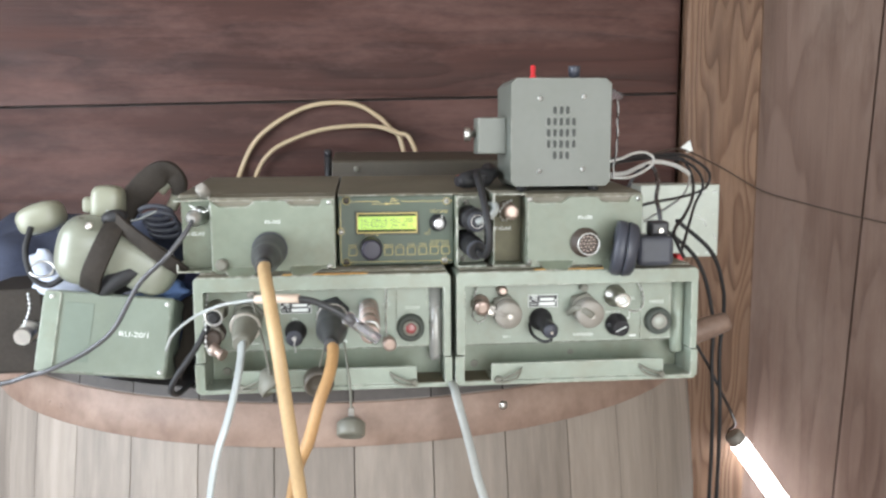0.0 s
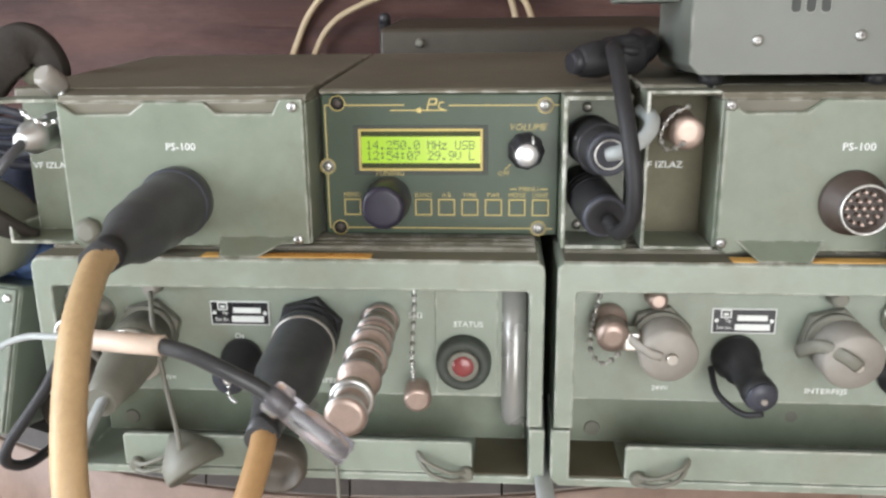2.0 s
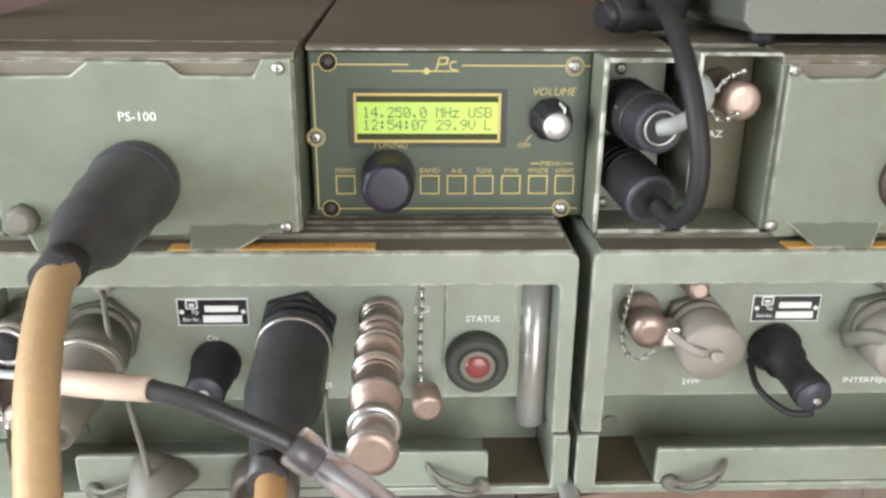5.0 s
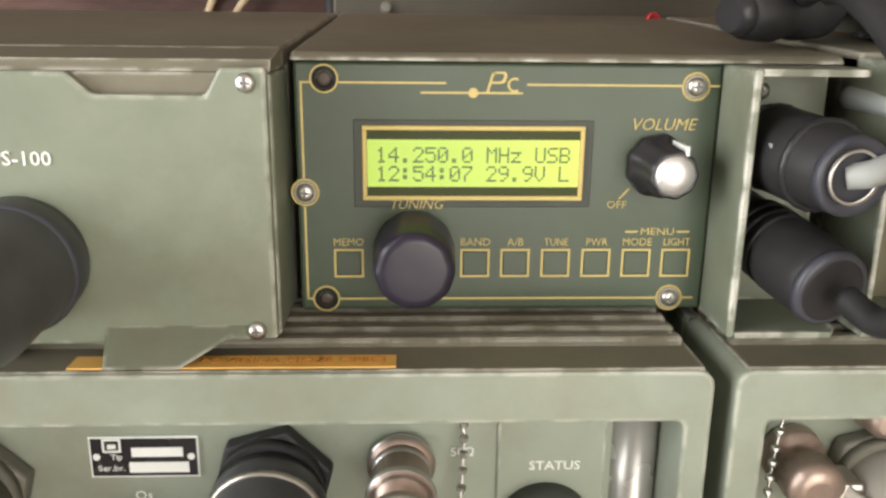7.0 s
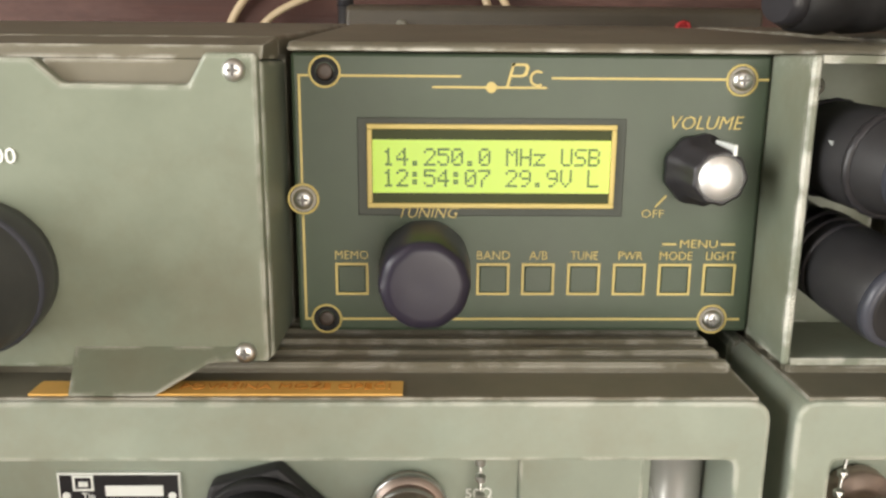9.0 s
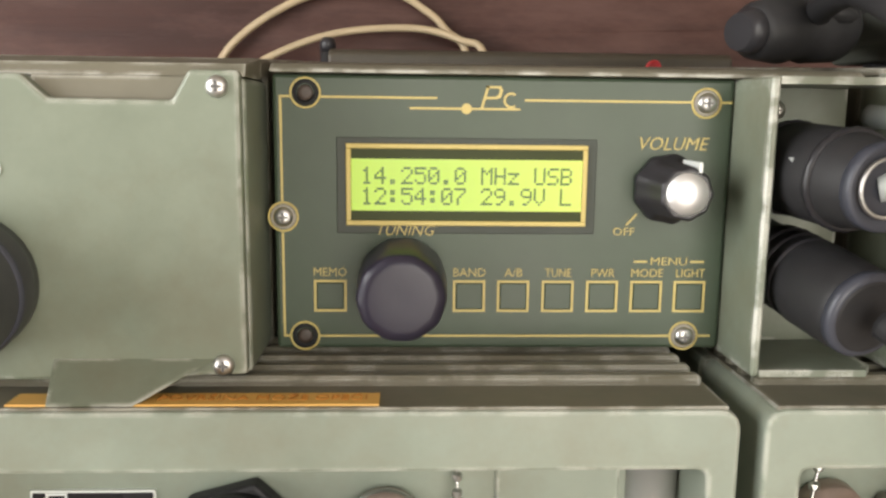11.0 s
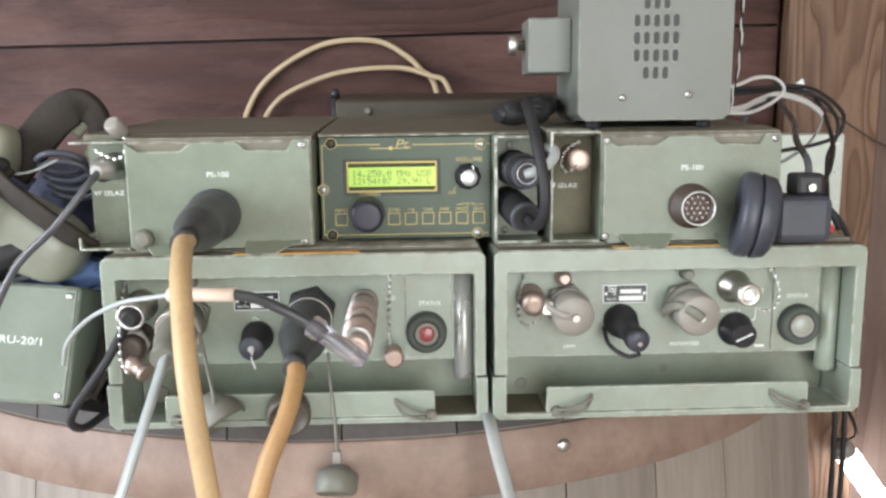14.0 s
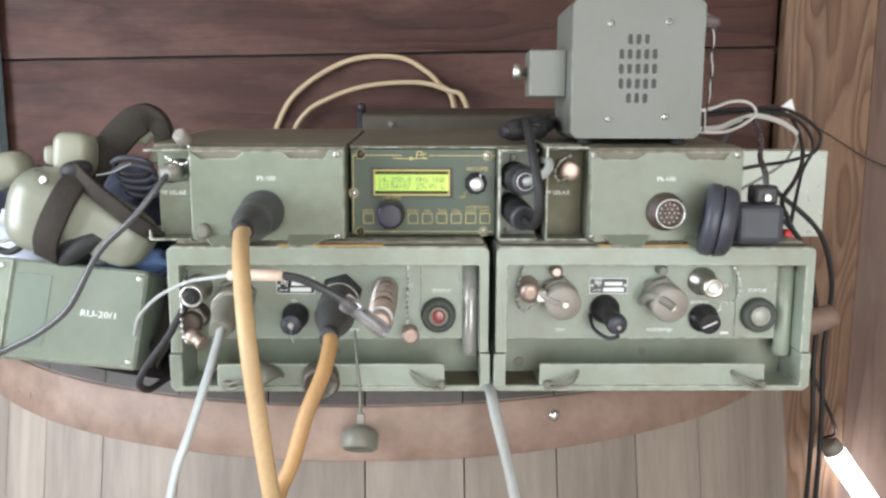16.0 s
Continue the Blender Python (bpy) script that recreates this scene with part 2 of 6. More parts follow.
PALE_LENS = material("frosted_lens", (0.27, 0.28, 0.24), 0.3, vary=0.1, scale=150, bump=0.02, coat=0.5)
DARKHOLE = material("dark_hole", (0.010, 0.010, 0.010), 0.8, vary=0.2, scale=100, bump=0)
PINBROWN = material("brown_insulator", (0.062, 0.045, 0.036), 0.5, vary=0.2, scale=200, bump=0.1)
LCD_LIT = emitter("lcd_backlight", (0.52, 0.86, 0.03), 0.64, (0.10, 0.16, 0.01))
# the backlight is stronger and yellower towards its lamp at one end
lt = LCD_LIT.node_tree
lc, ls, lr = lt.nodes.new("ShaderNodeTexCoord"), lt.nodes.new("ShaderNodeSeparateXYZ"), lt.nodes.new("ShaderNodeValToRGB")
lm = lt.nodes.new("ShaderNodeMapRange")
lm.inputs["From Min"].default_value, lm.inputs["From Max"].default_value = 0.0, 1.0
lt.links.new(lc.outputs["Generated"], ls.inputs[0])
lt.links.new(ls.outputs["X"], lm.inputs["Value"])
lt.links.new(lm.outputs[0], lr.inputs[0])
lr.color_ramp.elements[0].color, lr.color_ramp.elements[1].color = (0.48, 0.80, 0.045, 1), (0.78, 1.0, 0.09, 1)
lr.color_ramp.elements[0].position = 0.35
lt.links.new(lr.outputs[0], lt.nodes["Principled BSDF"].inputs["Emission Color"])
LCD_DARK = material("lcd_edge", (0.040, 0.050, 0.016), 0.5, vary=0.1, scale=150, bump=0, spec=0.2)
LCD_INK = material("lcd_ink", (0.05, 0.12, 0.01), 0.4, vary=0.1, scale=150, bump=0)
CLEAR = clear("clear_plastic", (0.80, 0.77, 0.82), 0.24)
PALE_BOX = material("pale_grey_enamel", (0.52, 0.56, 0.50), 0.35, vary=0.10, scale=60, bump=0.06, wear=0.8)
# The plank's pale patch colour paints in whitish reflections, besides weathering
PLANK = timber("stained_plank", (0.028, 0.0105, 0.0080), (0.059, 0.0235, 0.0180), (0.083, 0.0345, 0.0260), "x", 0.50, rings=14.0, ring_mix=0.45, bump=0.7, spec=0.24, patch=(0.182, 0.098, 0.083), patch_amount=0.58)
BOARD = timber("weathered_board", (0.100, 0.061, 0.048), (0.164, 0.108, 0.088), (0.220, 0.154, 0.128), "z", 0.52, rings=12.0, ring_mix=0.5, bump=0.7, patch=(0.27, 0.208, 0.178), patch_amount=0.5)
POST = timber("planed_post", (0.075, 0.038, 0.023), (0.175, 0.098, 0.060), (0.255, 0.158, 0.104), "z", 0.52, rings=36.0, ring_mix=0.8, bump=0.9, patch=(0.095, 0.055, 0.037), patch_amount=0.6)
STAVE = material("grey_oak_stave", (0.190, 0.158, 0.132), 0.6, vary=0.28, scale=60, bump=0.5, stretch=(1.4, 1.4, 0.07), tint=(0.31, 0.262, 0.222), obrand=0.07, fine=6)
STAVE_END = material("dark_stave_end", (0.042, 0.034, 0.031), 0.6, vary=0.3, scale=90, bump=0.4, tint=(0.075, 0.062, 0.055), obrand=0.15)
HOOP = material("rusty_hoop", (0.215, 0.132, 0.098), 0.56, vary=0.32, scale=50, bump=0.4, tint=(0.33, 0.235, 0.185), fine=5, dirt=(0.16, 0.095, 0.065), blotch=9.0)
# Floor and room woods are pale so that they bounce fill into the shadows
FLOORW = material("floor_board", (0.30, 0.245, 0.20), 0.6, vary=0.3, scale=40, bump=0.4, stretch=(1.5, 0.1, 1), obrand=0.12)
FILL_WOOD = material("pale_fill_wood", (0.40, 0.34, 0.285), 0.6, vary=0.22, scale=30, bump=0.3, stretch=(1.5, 1.5, 0.15))
CLOTH_BLUE = material("blue_cloth", (0.055, 0.085, 0.20), 0.85, vary=0.3, scale=300, bump=0.4)
CLOTH_LIGHT_BLUE = material("light_blue_cloth", (0.13, 0.21, 0.42), 0.85, vary=0.3, scale=300, bump=0.4)
CLOTH_DARK = material("navy_cloth", (0.030, 0.036, 0.062), 0.85, vary=0.3, scale=300, bump=0.4)
CURTAIN = material("grey_green_curtain", (0.045, 0.056, 0.060), 0.85, vary=0.2, scale=200, bump=0.4)
OLIVE_BROWN = material("dark_olive_brown_enamel", (0.062, 0.052, 0.037), 0.55, vary=0.2, scale=80, bump=0.15, dirt=(0.058, 0.043, 0.032))
# Pocket lining: grime plus the deep pocket's shadow, both in one dark olive
SHADED_GRIME = material("olive_grime_and_shade", (0.135, 0.124, 0.080), 0.7, vary=0.3, scale=90, bump=0.3)
DIRT = material("rusty_dirt", (0.095, 0.078, 0.046), 0.7, vary=0.3, scale=90, bump=0.3, tint=(0.125, 0.112, 0.070), dirt=(0.080, 0.048, 0.026), blotch=45.0)
DULL_BRONZE = material("dull_bronze", (0.105, 0.090, 0.072), 0.5, metal=0.3, vary=0.3, scale=110, bump=0.2)
SLOT_DARK = material("slot_shade", (0.050, 0.054, 0.049), 0.7, vary=0.2, scale=120, bump=0)
BRUSHED = material("brushed_aluminium", (0.92, 0.92, 0.92), 0.45, metal=0.9, vary=0.05, scale=200, bump=0.05)
CLOTH_WHITE = material("pale_cloth", (0.52, 0.56, 0.66), 0.85, vary=0.1, scale=300, bump=0.4)
HEAD_GREEN = material("headset_green", (0.235, 0.245, 0.195), 0.30, vary=0.15, scale=60, bump=0.05, spec=0.7)
RU_RUB = material("rubbed_case_green", (0.165, 0.200, 0.160), 0.5, vary=0.12, scale=60, bump=0.1)
TAPE_INK = material("brown_ink", (0.55, 0.22, 0.035), 0.6, vary=0.1, scale=200, bump=0)
SLOT = material("screw_slot", (0.11, 0.105, 0.10), 0.6, vary=0.2, scale=200, bump=0)
HEAD_PALE = material("headset_pale_green", (0.270, 0.272, 0.205), 0.36, vary=0.12, scale=60, bump=0.05)
WEBBING = material("dark_webbing", (0.036, 0.030, 0.025), 0.75, vary=0.35, scale=200, bump=0.5, spec=0.2)
TUBE_LIT = emitter("lit_tube", (1.0, 1.0, 1.0), 9.0)


# ---- mesh helpers ----
def box(bm, lo, hi, bevel=0.0, segs=2):
    c = [(a + b) / 2 for a, b in zip(lo, hi)]
    s = [b - a for a, b in zip(lo, hi)]
    r = bmesh.ops.create_cube(bm, size=1, matrix=Matrix.LocRotScale(c, None, s))
    if bevel:
        es = list({e for v in r["verts"] for e in v.link_edges})
        bmesh.ops.bevel(bm, geom=es, offset=bevel, segments=segs, affect='EDGES', profile=0.5)
    return bm


def frame_of(d):
    d = Vector(d).normalized()
    return d.to_track_quat('Z', 'Y').to_matrix()


def lathe(bm, a, d, profile, segs=24, cap=True, flutes=0, depth=0.0):
    """Turned body: profile rows of (distance along d from a, radius)."""
    m = frame_of(d)
    a = Vector(a)
    rings = []
    for h, r in profile:
        rings.append([bm.verts.new(a + m @ Vector((r * (1 + depth * math.cos(2 * math.pi * i * flutes / segs)) * math.cos(2 * math.pi * i / segs),
                                                   r * (1 + depth * math.cos(2 * math.pi * i * flutes / segs)) * math.sin(2 * math.pi * i / segs), h))) for i in range(segs)])
    for p, q in zip(rings, rings[1:]):
        for i in range(segs):
            f = bm.faces.new((p[i], p[(i + 1) % segs], q[(i + 1) % segs], q[i]))
            f.smooth = True
    if cap:
        bm.faces.new(list(reversed(rings[0])))
        bm.faces.new(rings[-1])
    return bm


def slim(profile, k):
    return [(h, r * k) for h, r in profile]


def rod(bm, a, b, r, segs=10):
    d = Vector(b) - Vector(a)
    return lathe(bm, a, d, [(0, r), (d.length, r)], segs)


def spline(pts, n=8):
    p = [Vector(q) for q in pts]
    p = [2 * p[0] - p[1]] + p + [2 * p[-1] - p[-2]]
    out = []
    for i in range(1, len(p) - 2):
        for k in range(n):
            t = k / n
            a, b, c, d = p[i - 1:i + 3]
            out.append(0.5 * (2 * b + (c - a) * t + (2 * a - 5 * b + 4 * c - d) * t * t + (3 * b - a - 3 * c + d) * t ** 3))
    return out + [p[-2]]


def sweep(bm, pts, r, segs=10, n=8, flat=1.0, ribs=0.0):
    """A tube along a smooth line through pts; flat squashes it sideways, ribs makes a corrugated skin."""
    line = spline(pts, n) if n > 1 else [Vector(q) for q in pts]
    up = Vector((0.03, 0.99, 0.1))
    rings = []
    for i, q in enumerate(line):
        d = (line[min(i + 1, len(line) - 1)] - line[max(i - 1, 0)]).normalized()
        side = d.cross(up)
        if side.length < 1e-4:
            side = d.orthogonal()
        side.normalize()
        up = side.cross(d).normalized()
        rr = r * (1 + (ribs if i % 2 else 0))
        rings.append([bm.verts.new(q + rr * (side * math.cos(2 * math.pi * k / segs) + up * flat * math.sin(2 * math.pi * k / segs))) for k in range(segs)])
    for p, q in zip(rings, rings[1:]):
        for k in range(segs):
            bm.faces.new((p[k], p[(k + 1) % segs], q[(k + 1) % segs], q[k])).smooth = True
    bm.faces.new(list(reversed(rings[0])))
    bm.faces.new(rings[-1])
    return bm


def prism(bm, pts, axis, lo, hi, bevel=0.0):
    """A flat outline drawn out along an axis; outline in the two other axes, in x, y, z order."""
    def at(p, v):
        q = list(p)
        q.insert("xyz".index(axis), v)
        return Vector(q)
    a = [bm.verts.new(at(p, lo)) for p in pts]
    b = [bm.verts.new(at(p, hi)) for p in pts]
    fs = [bm.faces.new(a), bm.faces.new(list(reversed(b)))]
    for i in range(len(pts)):
        j = (i + 1) % len(pts)
        fs.append(bm.faces.new((a[j], a[i], b[i], b[j])))
    bmesh.ops.recalc_face_normals(bm, faces=fs)
    if bevel:
        bmesh.ops.bevel(bm, geom=list({e for f in fs for e in f.edges}), offset=bevel, segments=2, affect='EDGES', profile=0.5)
    return bm


def blob(bm, c, s, seed=0, rough=0.0, sub=3, m=None):
    r = bmesh.ops.create_icosphere(bm, subdivisions=sub, radius=1)
    for v in r["verts"]:
        k = 1 + rough * noise.noise(v.co * 1.7 + Vector((seed * 3.1, seed, 0)))
        q = Vector((v.co.x * s[0], v.co.y * s[1], v.co.z * s[2])) * k
        v.co = (m @ q if m else q) + Vector(c)
    for f in bm.faces:
        f.smooth = True
    return bm


def mesh_of(name, bm, mat):
    bmesh.ops.recalc_face_normals(bm, faces=bm.faces[:])
    me = bpy.data.meshes.new(name)
    bm.to_mesh(me)
    bm.free()
    me.materials.append(mat)
    return me


def B():
    return bmesh.new()


def thing(name, at, label, category, group="", kind=""):
    o = new(name)
    o.location = at
    o.empty_display_size = 0.02
    return tagged(o, label, category, group, kind)


def root_of(o):
    p = Vector(o.location)
    while o.parent:
        o = o.parent
        p = Vector(o.location)
    return p


def part(name, bm, mat, parent, label=""):
    """One mesh under a thing or a part, its verts given in world metres."""
    o = new(name, mesh_of(name, bm, mat))
    o.parent = parent
    o.matrix_parent_inverse = Matrix.Translation(-root_of(parent)) if parent.parent is None and parent.type == 'EMPTY' else Matrix()
    if label:
        o["label"] = label
    return o


def solid(name, bm, mat, label, category, group="", kind=""):
    return tagged(new(name, mesh_of(name, bm, mat)), label, category, group, kind)


def lettering(text, x, y, z, size, mat, parent, slant=0.0, width=None, turn=None):
    """Raised print that faces -y, centred on x, z."""
    cu = bpy.data.curves.new("print", 'FONT')
    cu.body, cu.size, cu.shear, cu.align_x, cu.align_y, cu.extrude, cu.resolution_u = text, size, slant, 'CENTER', 'CENTER', 0.00012, 2
    cu.offset = size * (0.005 if mat is WHITE else -0.010)
    tmp = bpy.data.objects.new("print", cu)
    me = bpy.data.meshes.new_from_object(tmp)
    bpy.data.objects.remove(tmp)
    if width and me.vertices:
        xs = [v.co.x for v in me.vertices]
        k = width / (max(xs) - min(xs))
        for v in me.vertices:
            v.co.x *= k
    me.transform((turn or Matrix.Translation((x, y, z))) @ Matrix.Rotation(math.pi / 2, 4, 'X'))
    me.materials.clear()
    me.materials.append(mat)
    o = new("lettering", me)
    o.parent = parent
    o.matrix_parent_inverse = Matrix.Translation(-root_of(parent)) if parent.parent is None and parent.type == 'EMPTY' else Matrix()
    return o


def screw(x, y, z, r, parent, mat=None, name="screw"):
    bm = B()
    lathe(bm, (x, y, z), (0, -1, 0), [(0, r), (0.0006, r), (0.0014, r * 0.72), (0.0016, r * 0.3)], 16)
    s = part(name, bm, mat or STEEL, parent)
    bm = B()
    box(bm, (x - r * 0.5, y - 0.0018, z - r * 0.13), (x + r * 0.5, y - 0.0012, z + r * 0.13))
    box(bm, (x - r * 0.13, y - 0.00182, z - r * 0.5), (x + r * 0.13, y - 0.0012, z + r * 0.5))
    part("slot", bm, SLOT, s)
    return s


def beads(name, pts, parent, r=0.0016, step=0.0042, mat=None):
    """A ball chain along a line."""
    bm = B()
    line = spline(pts, 12)
    acc, last = step, line[0]
    for q in line:
        acc += (q - last).length
        last = q
        if acc >= step:
            acc = 0
            bmesh.ops.create_icosphere(bm, subdivisions=1, radius=r, matrix=Matrix.Translation(q))
    sweep(bm, pts, r * 0.3, 5, 6)
    return part(name, bm, mat or STEEL, parent, "ball chain of bright metal")


# ---- room ----
def structure(name, label, category="wall"):
    def make(bm, mat):
        return solid(name, bm, mat, label, category, kind="structure")
    return make


floor = structure("floor", "brown wooden floor boards of the hut", "floor")(box(B(), (-1.7, -2.5, -0.06), (1.7, 0.92, -0.02)), FILL_WOOD)
# ceiling, side and south walls are added out of view to bounce fill light
structure("ceiling", "unseen brown wooden ceiling for bounced fill", "ceiling")(box(B(), (-1.7, -2.5, 2.3), (1.7, 0.92, 2.36)), FILL_WOOD)
wall_back = structure("wall_north", "dark stained horizontal plank wall behind the radio sets")(box(B(), (-1.66, 0.827, 0), (1.66, 0.90, 2.3)), STAVE_END)
structure("wall_east", "unseen brown wooden side wall for bounced fill")(box(B(), (1.6, -2.4, 0), (1.66, 0.827, 2.3)), FILL_WOOD)
bm = B()
box(bm, (-1.66, -2.4, 0), (-1.6, 0.827, 0.4))
box(bm, (-1.66, -2.4, 2.0), (-1.6, 0.827, 2.3))
box(bm, (-1.66, -2.4, 0.4), (-1.6, -1.3, 2.0))
box(bm, (-1.66, -0.2, 0.4), (-1.6, 0.827, 2.0))
structure("wall_west", "unseen brown wooden side wall with a window opening, for bounced fill")(bm, FILL_WOOD)
bm = B()
box(bm, (-1.66, -2.46, 0), (-0.35, -2.4, 2.3))
box(bm, (1.35, -2.46, 0), (1.66, -2.4, 2.3))
box(bm, (-0.35, -2.46, 2.25), (1.35, -2.4, 2.3))
box(bm, (-0.35, -2.46, 0), (1.35, -2.4, 0.08))
structure("wall_south", "unseen brown wooden wall with a wide opening, for bounced fill")(bm, FILL_WOOD)

post = solid("post", prism(B(), [(0.6185, 0.753), (0.6230, 0.748), (0.773, 0.748), (0.779, 0.754), (0.779, 0.827), (0.631, 0.827), (0.631, 0.766), (0.6185, 0.766)], "z", 0, 2.3), POST,
             "light brown planed timber post against the plank wall", "post", kind="structure")

# ---- cask ----
CX, CY, CR = -0.05, 0.50, 0.53
TOPZ, HOOPT, HOOPB, CUT = 0.8165, 0.8035, 0.758, 0.785
cask = thing("wine_cask", (CX, CY, -0.02), "large grey oak cask with a rusty iron hoop and dark top", "barrel")


def radius_at(z):
    return CR + 0.030 * (1 - ((z - 0.38) / 0.42) ** 2)


n_st = 40
stave_cols = []
for i in range(n_st):
    a0, a1 = 2 * math.pi * i / n_st + 0.0012, 2 * math.pi * (i + 1) / n_st - 0.0012
    if CY + CR * math.sin((a0 + a1) / 2) > 0.735:
        continue
    stave_cols.append((a0, a1))


def stave_mesh(a0, a1, zs, grow, deep):
    bm = B()
    grid = []
    for z in zs:
        row = []
        for k in range(4):
            a = a0 + (a1 - a0) * k / 3
            r = radius_at(z) + grow
            row.append(bm.verts.new((CX + r * math.cos(a), CY + r * math.sin(a), z)))
        for k in (3, 0):
            a = a0 + (a1 - a0) * k / 3
            r = radius_at(z) + grow - deep
            row.append(bm.verts.new((CX + r * math.cos(a), CY + r * math.sin(a), z)))
        grid.append(row)
    for p, q in zip(grid, grid[1:]):
        for k in range(6):
            bm.faces.new((p[k], p[(k + 1) % 6], q[(k + 1) % 6], q[k]))
    bm.faces.new(grid[0])
    bm.faces.new(grid[-1])
    return bm


bm = B()
arc0, arc1 = math.radians(180 - 28), math.radians(360 + 28)
ring = []
for i in range(97):
    a = arc0 + (arc1 - arc0) * i / 96
    sec = []
    for z, r in ((HOOPB, 0.0), (HOOPB, 0.0026), (HOOPB + 0.001, 0.0032), (HOOPT - 0.001, 0.0032), (HOOPT, 0.0026), (HOOPT, 0.0)):
        rr = radius_at(z) + r
        sec.append(bm.verts.new((CX + rr * math.cos(a), CY + rr * math.sin(a), z)))
    ring.append(sec)
for p, q in zip(ring, ring[1:]):
    for k in range(6):
        bm.faces.new((p[k], p[(k + 1) % 6], q[(k + 1) % 6], q[k])).smooth = k == 2
hoop = part("hoop", bm, HOOP, cask, "rusty red-brown iron hoop")
for ang in (-72.2, -129.0, -131.5):
    a = math.radians(ang)
    rr = radius_at(0.787) + 0.003
    z = 0.787 if ang > -100 else 0.775
    lathe_r = 0.0052 if ang > -100 else 0.004
    part("rivet", lathe(B(), (CX + rr * math.cos(a), CY + rr * math.sin(a), z), (math.cos(a), math.sin(a), 0),
                        [(0, lathe_r), (0.001, lathe_r), (0.0026, lathe_r * 0.6), (0.003, lathe_r * 0.2)], 14), STEEL if ang > -100 else HOOP, hoop,
         "bright rivet head" if ang > -100 else "")

# ---- the two field radios ----
RW, RZ0, RZ1, RF = 0.261, 0.819, 0.940, -0.0370
SHIFT = Matrix.Translation((0, -0.0150, 0.0035))


def field_radio(x0, label):
    """Low wide field radio: case with ribs on top, deep front frame, recessed panel, guard flap with two bail latches."""
    x1 = x0 + RW
    r = thing("field_radio", (x0 + RW / 2, 0.1, TOPZ), label, "radio", "field radios on the cask")
    part("case", box(B(), (x0, 0.006, RZ0 + 0.002), (x1, 0.275, RZ1), 0.003), GREEN, r)
    bm = B()
    cr = 0.0046
    arc = [(cr * (1 - math.cos(k * math.pi / 6)), cr * (1 - math.sin(k * math.pi / 6))) for k in range(4)]
    outer = [(x0, 0.852)] + [(x0 + a, RZ1 - c) for a, c in arc] + [(x1 - a, RZ1 - c) for a, c in reversed(arc)] + [(x1, 0.852),
             (x1 - 0.0075, 0.852), (x1 - 0.0075, 0.9232), (x1 - 0.0081, 0.9246), (x1 - 0.0095, 0.925), (x0 + 0.0115, 0.925), (x0 + 0.0101, 0.9246), (x0 + 0.0095, 0.9232), (x0 + 0.0095, 0.852)]
    prism(bm, outer, "y", RF, 0.006, 0.0009)
    part("front_frame", bm, GREEN_LT, r)
    bm = B()
    e = 0.0014
    lower = [(x0 - e, 0.8508), (x0 - e, RZ0 + 0.004), (x0 + 0.003, RZ0), (x1 - 0.003, RZ0), (x1 + e, RZ0 + 0.004), (x1 + e, 0.8508),
             (x1 - 0.0065, 0.8508), (x1 - 0.0065, RZ0 + 0.0045), (x0 + 0.0085, RZ0 + 0.0045), (x0 + 0.0085, 0.8508)]
    prism(bm, lower, "y", RF - 0.0006, 0.006, 0.0008)
    part("lower_guard", bm, GREEN_LT, r)
    part("front_panel", box(B(), (x0 + 0.0097, 0.0, 0.8545), (x1 - 0.0077, 0.0052, 0.9248), 0.0006), GREEN_LT, r)
    # skirt takes the darker olive to paint the shadow band under the panel
    part("skirt", box(B(), (x0 + 0.0097, 0.0025, RZ0 + 0.0046), (x1 - 0.0077, 0.0055, 0.8535), 0.0005), GREEN, r)
    part("drain_slot", lathe(B(), (x0 + 0.132, 0.0026, 0.842), (0, -1, 0), [(0, 0.0034), (0.0004, 0.0034)], 12), OLIVE_CAP, r)
    part("drain_hole", lathe(B(), (x0 + 0.024, 0.0026, 0.8320), (0, -1, 0), [(0, 0.0046), (0.0012, 0.0040)], 14), OLIVE_CAP, r)
    # raised plate round the lamp, and the rounded column beside it
    part("lamp_plate", box(B(), (x0 + 0.205, -0.0016, 0.856), (x0 + 0.238, 0.0002, 0.9246), 0.0006), GREEN_LT, r)
    bm = B()
    lathe(bm, (x1 - 0.0140, 0.001, 0.8400), (0, 0, 1), [(0, 0.0055), (0.0020, 0.0070), (0.0820, 0.0070)], 32)
    part("corner_column", bm, COLUMN_METAL if x0 < 0 else GREEN_LT, r, "polished grey metal column" if x0 < 0 else "smooth green column")
    # flap and latches
    flap = part("guard_flap", prism(B(), [(x0 + 0.037, RZ0 + 0.0046), (x0 + 0.037, 0.8405), (x0 + 0.0385, 0.842), (x0 + 0.2235, 0.842), (x0 + 0.225, 0.8405), (x0 + 0.225, RZ0 + 0.0046)],
                                    "y", RF + 0.0006, RF + 0.0036, 0.0006), GREEN_LT, r)
    for s, xx in ((1, x0 + 0.056), (-1, x0 + 0.210)):
        bm = B()
        sweep(bm, [(xx - s * 0.012, RF - 0.002, 0.8265), (xx - s * 0.004, RF - 0.007, 0.8285), (xx + s * 0.008, RF - 0.006, 0.8335), (xx + s * 0.013, RF - 0.001, 0.8365)], 0.0012, 8, 5)
        sweep(bm, [(xx - s * 0.012, RF - 0.002, 0.8225), (xx - s * 0.004, RF - 0.007, 0.8240), (xx + s * 0.007, RF - 0.006, 0.8275), (xx + s * 0.013, RF - 0.001, 0.8345)], 0.0012, 8, 5)
        b = part("bail_latch", bm, OLIVE_CAP, flap, "bent wire latch")
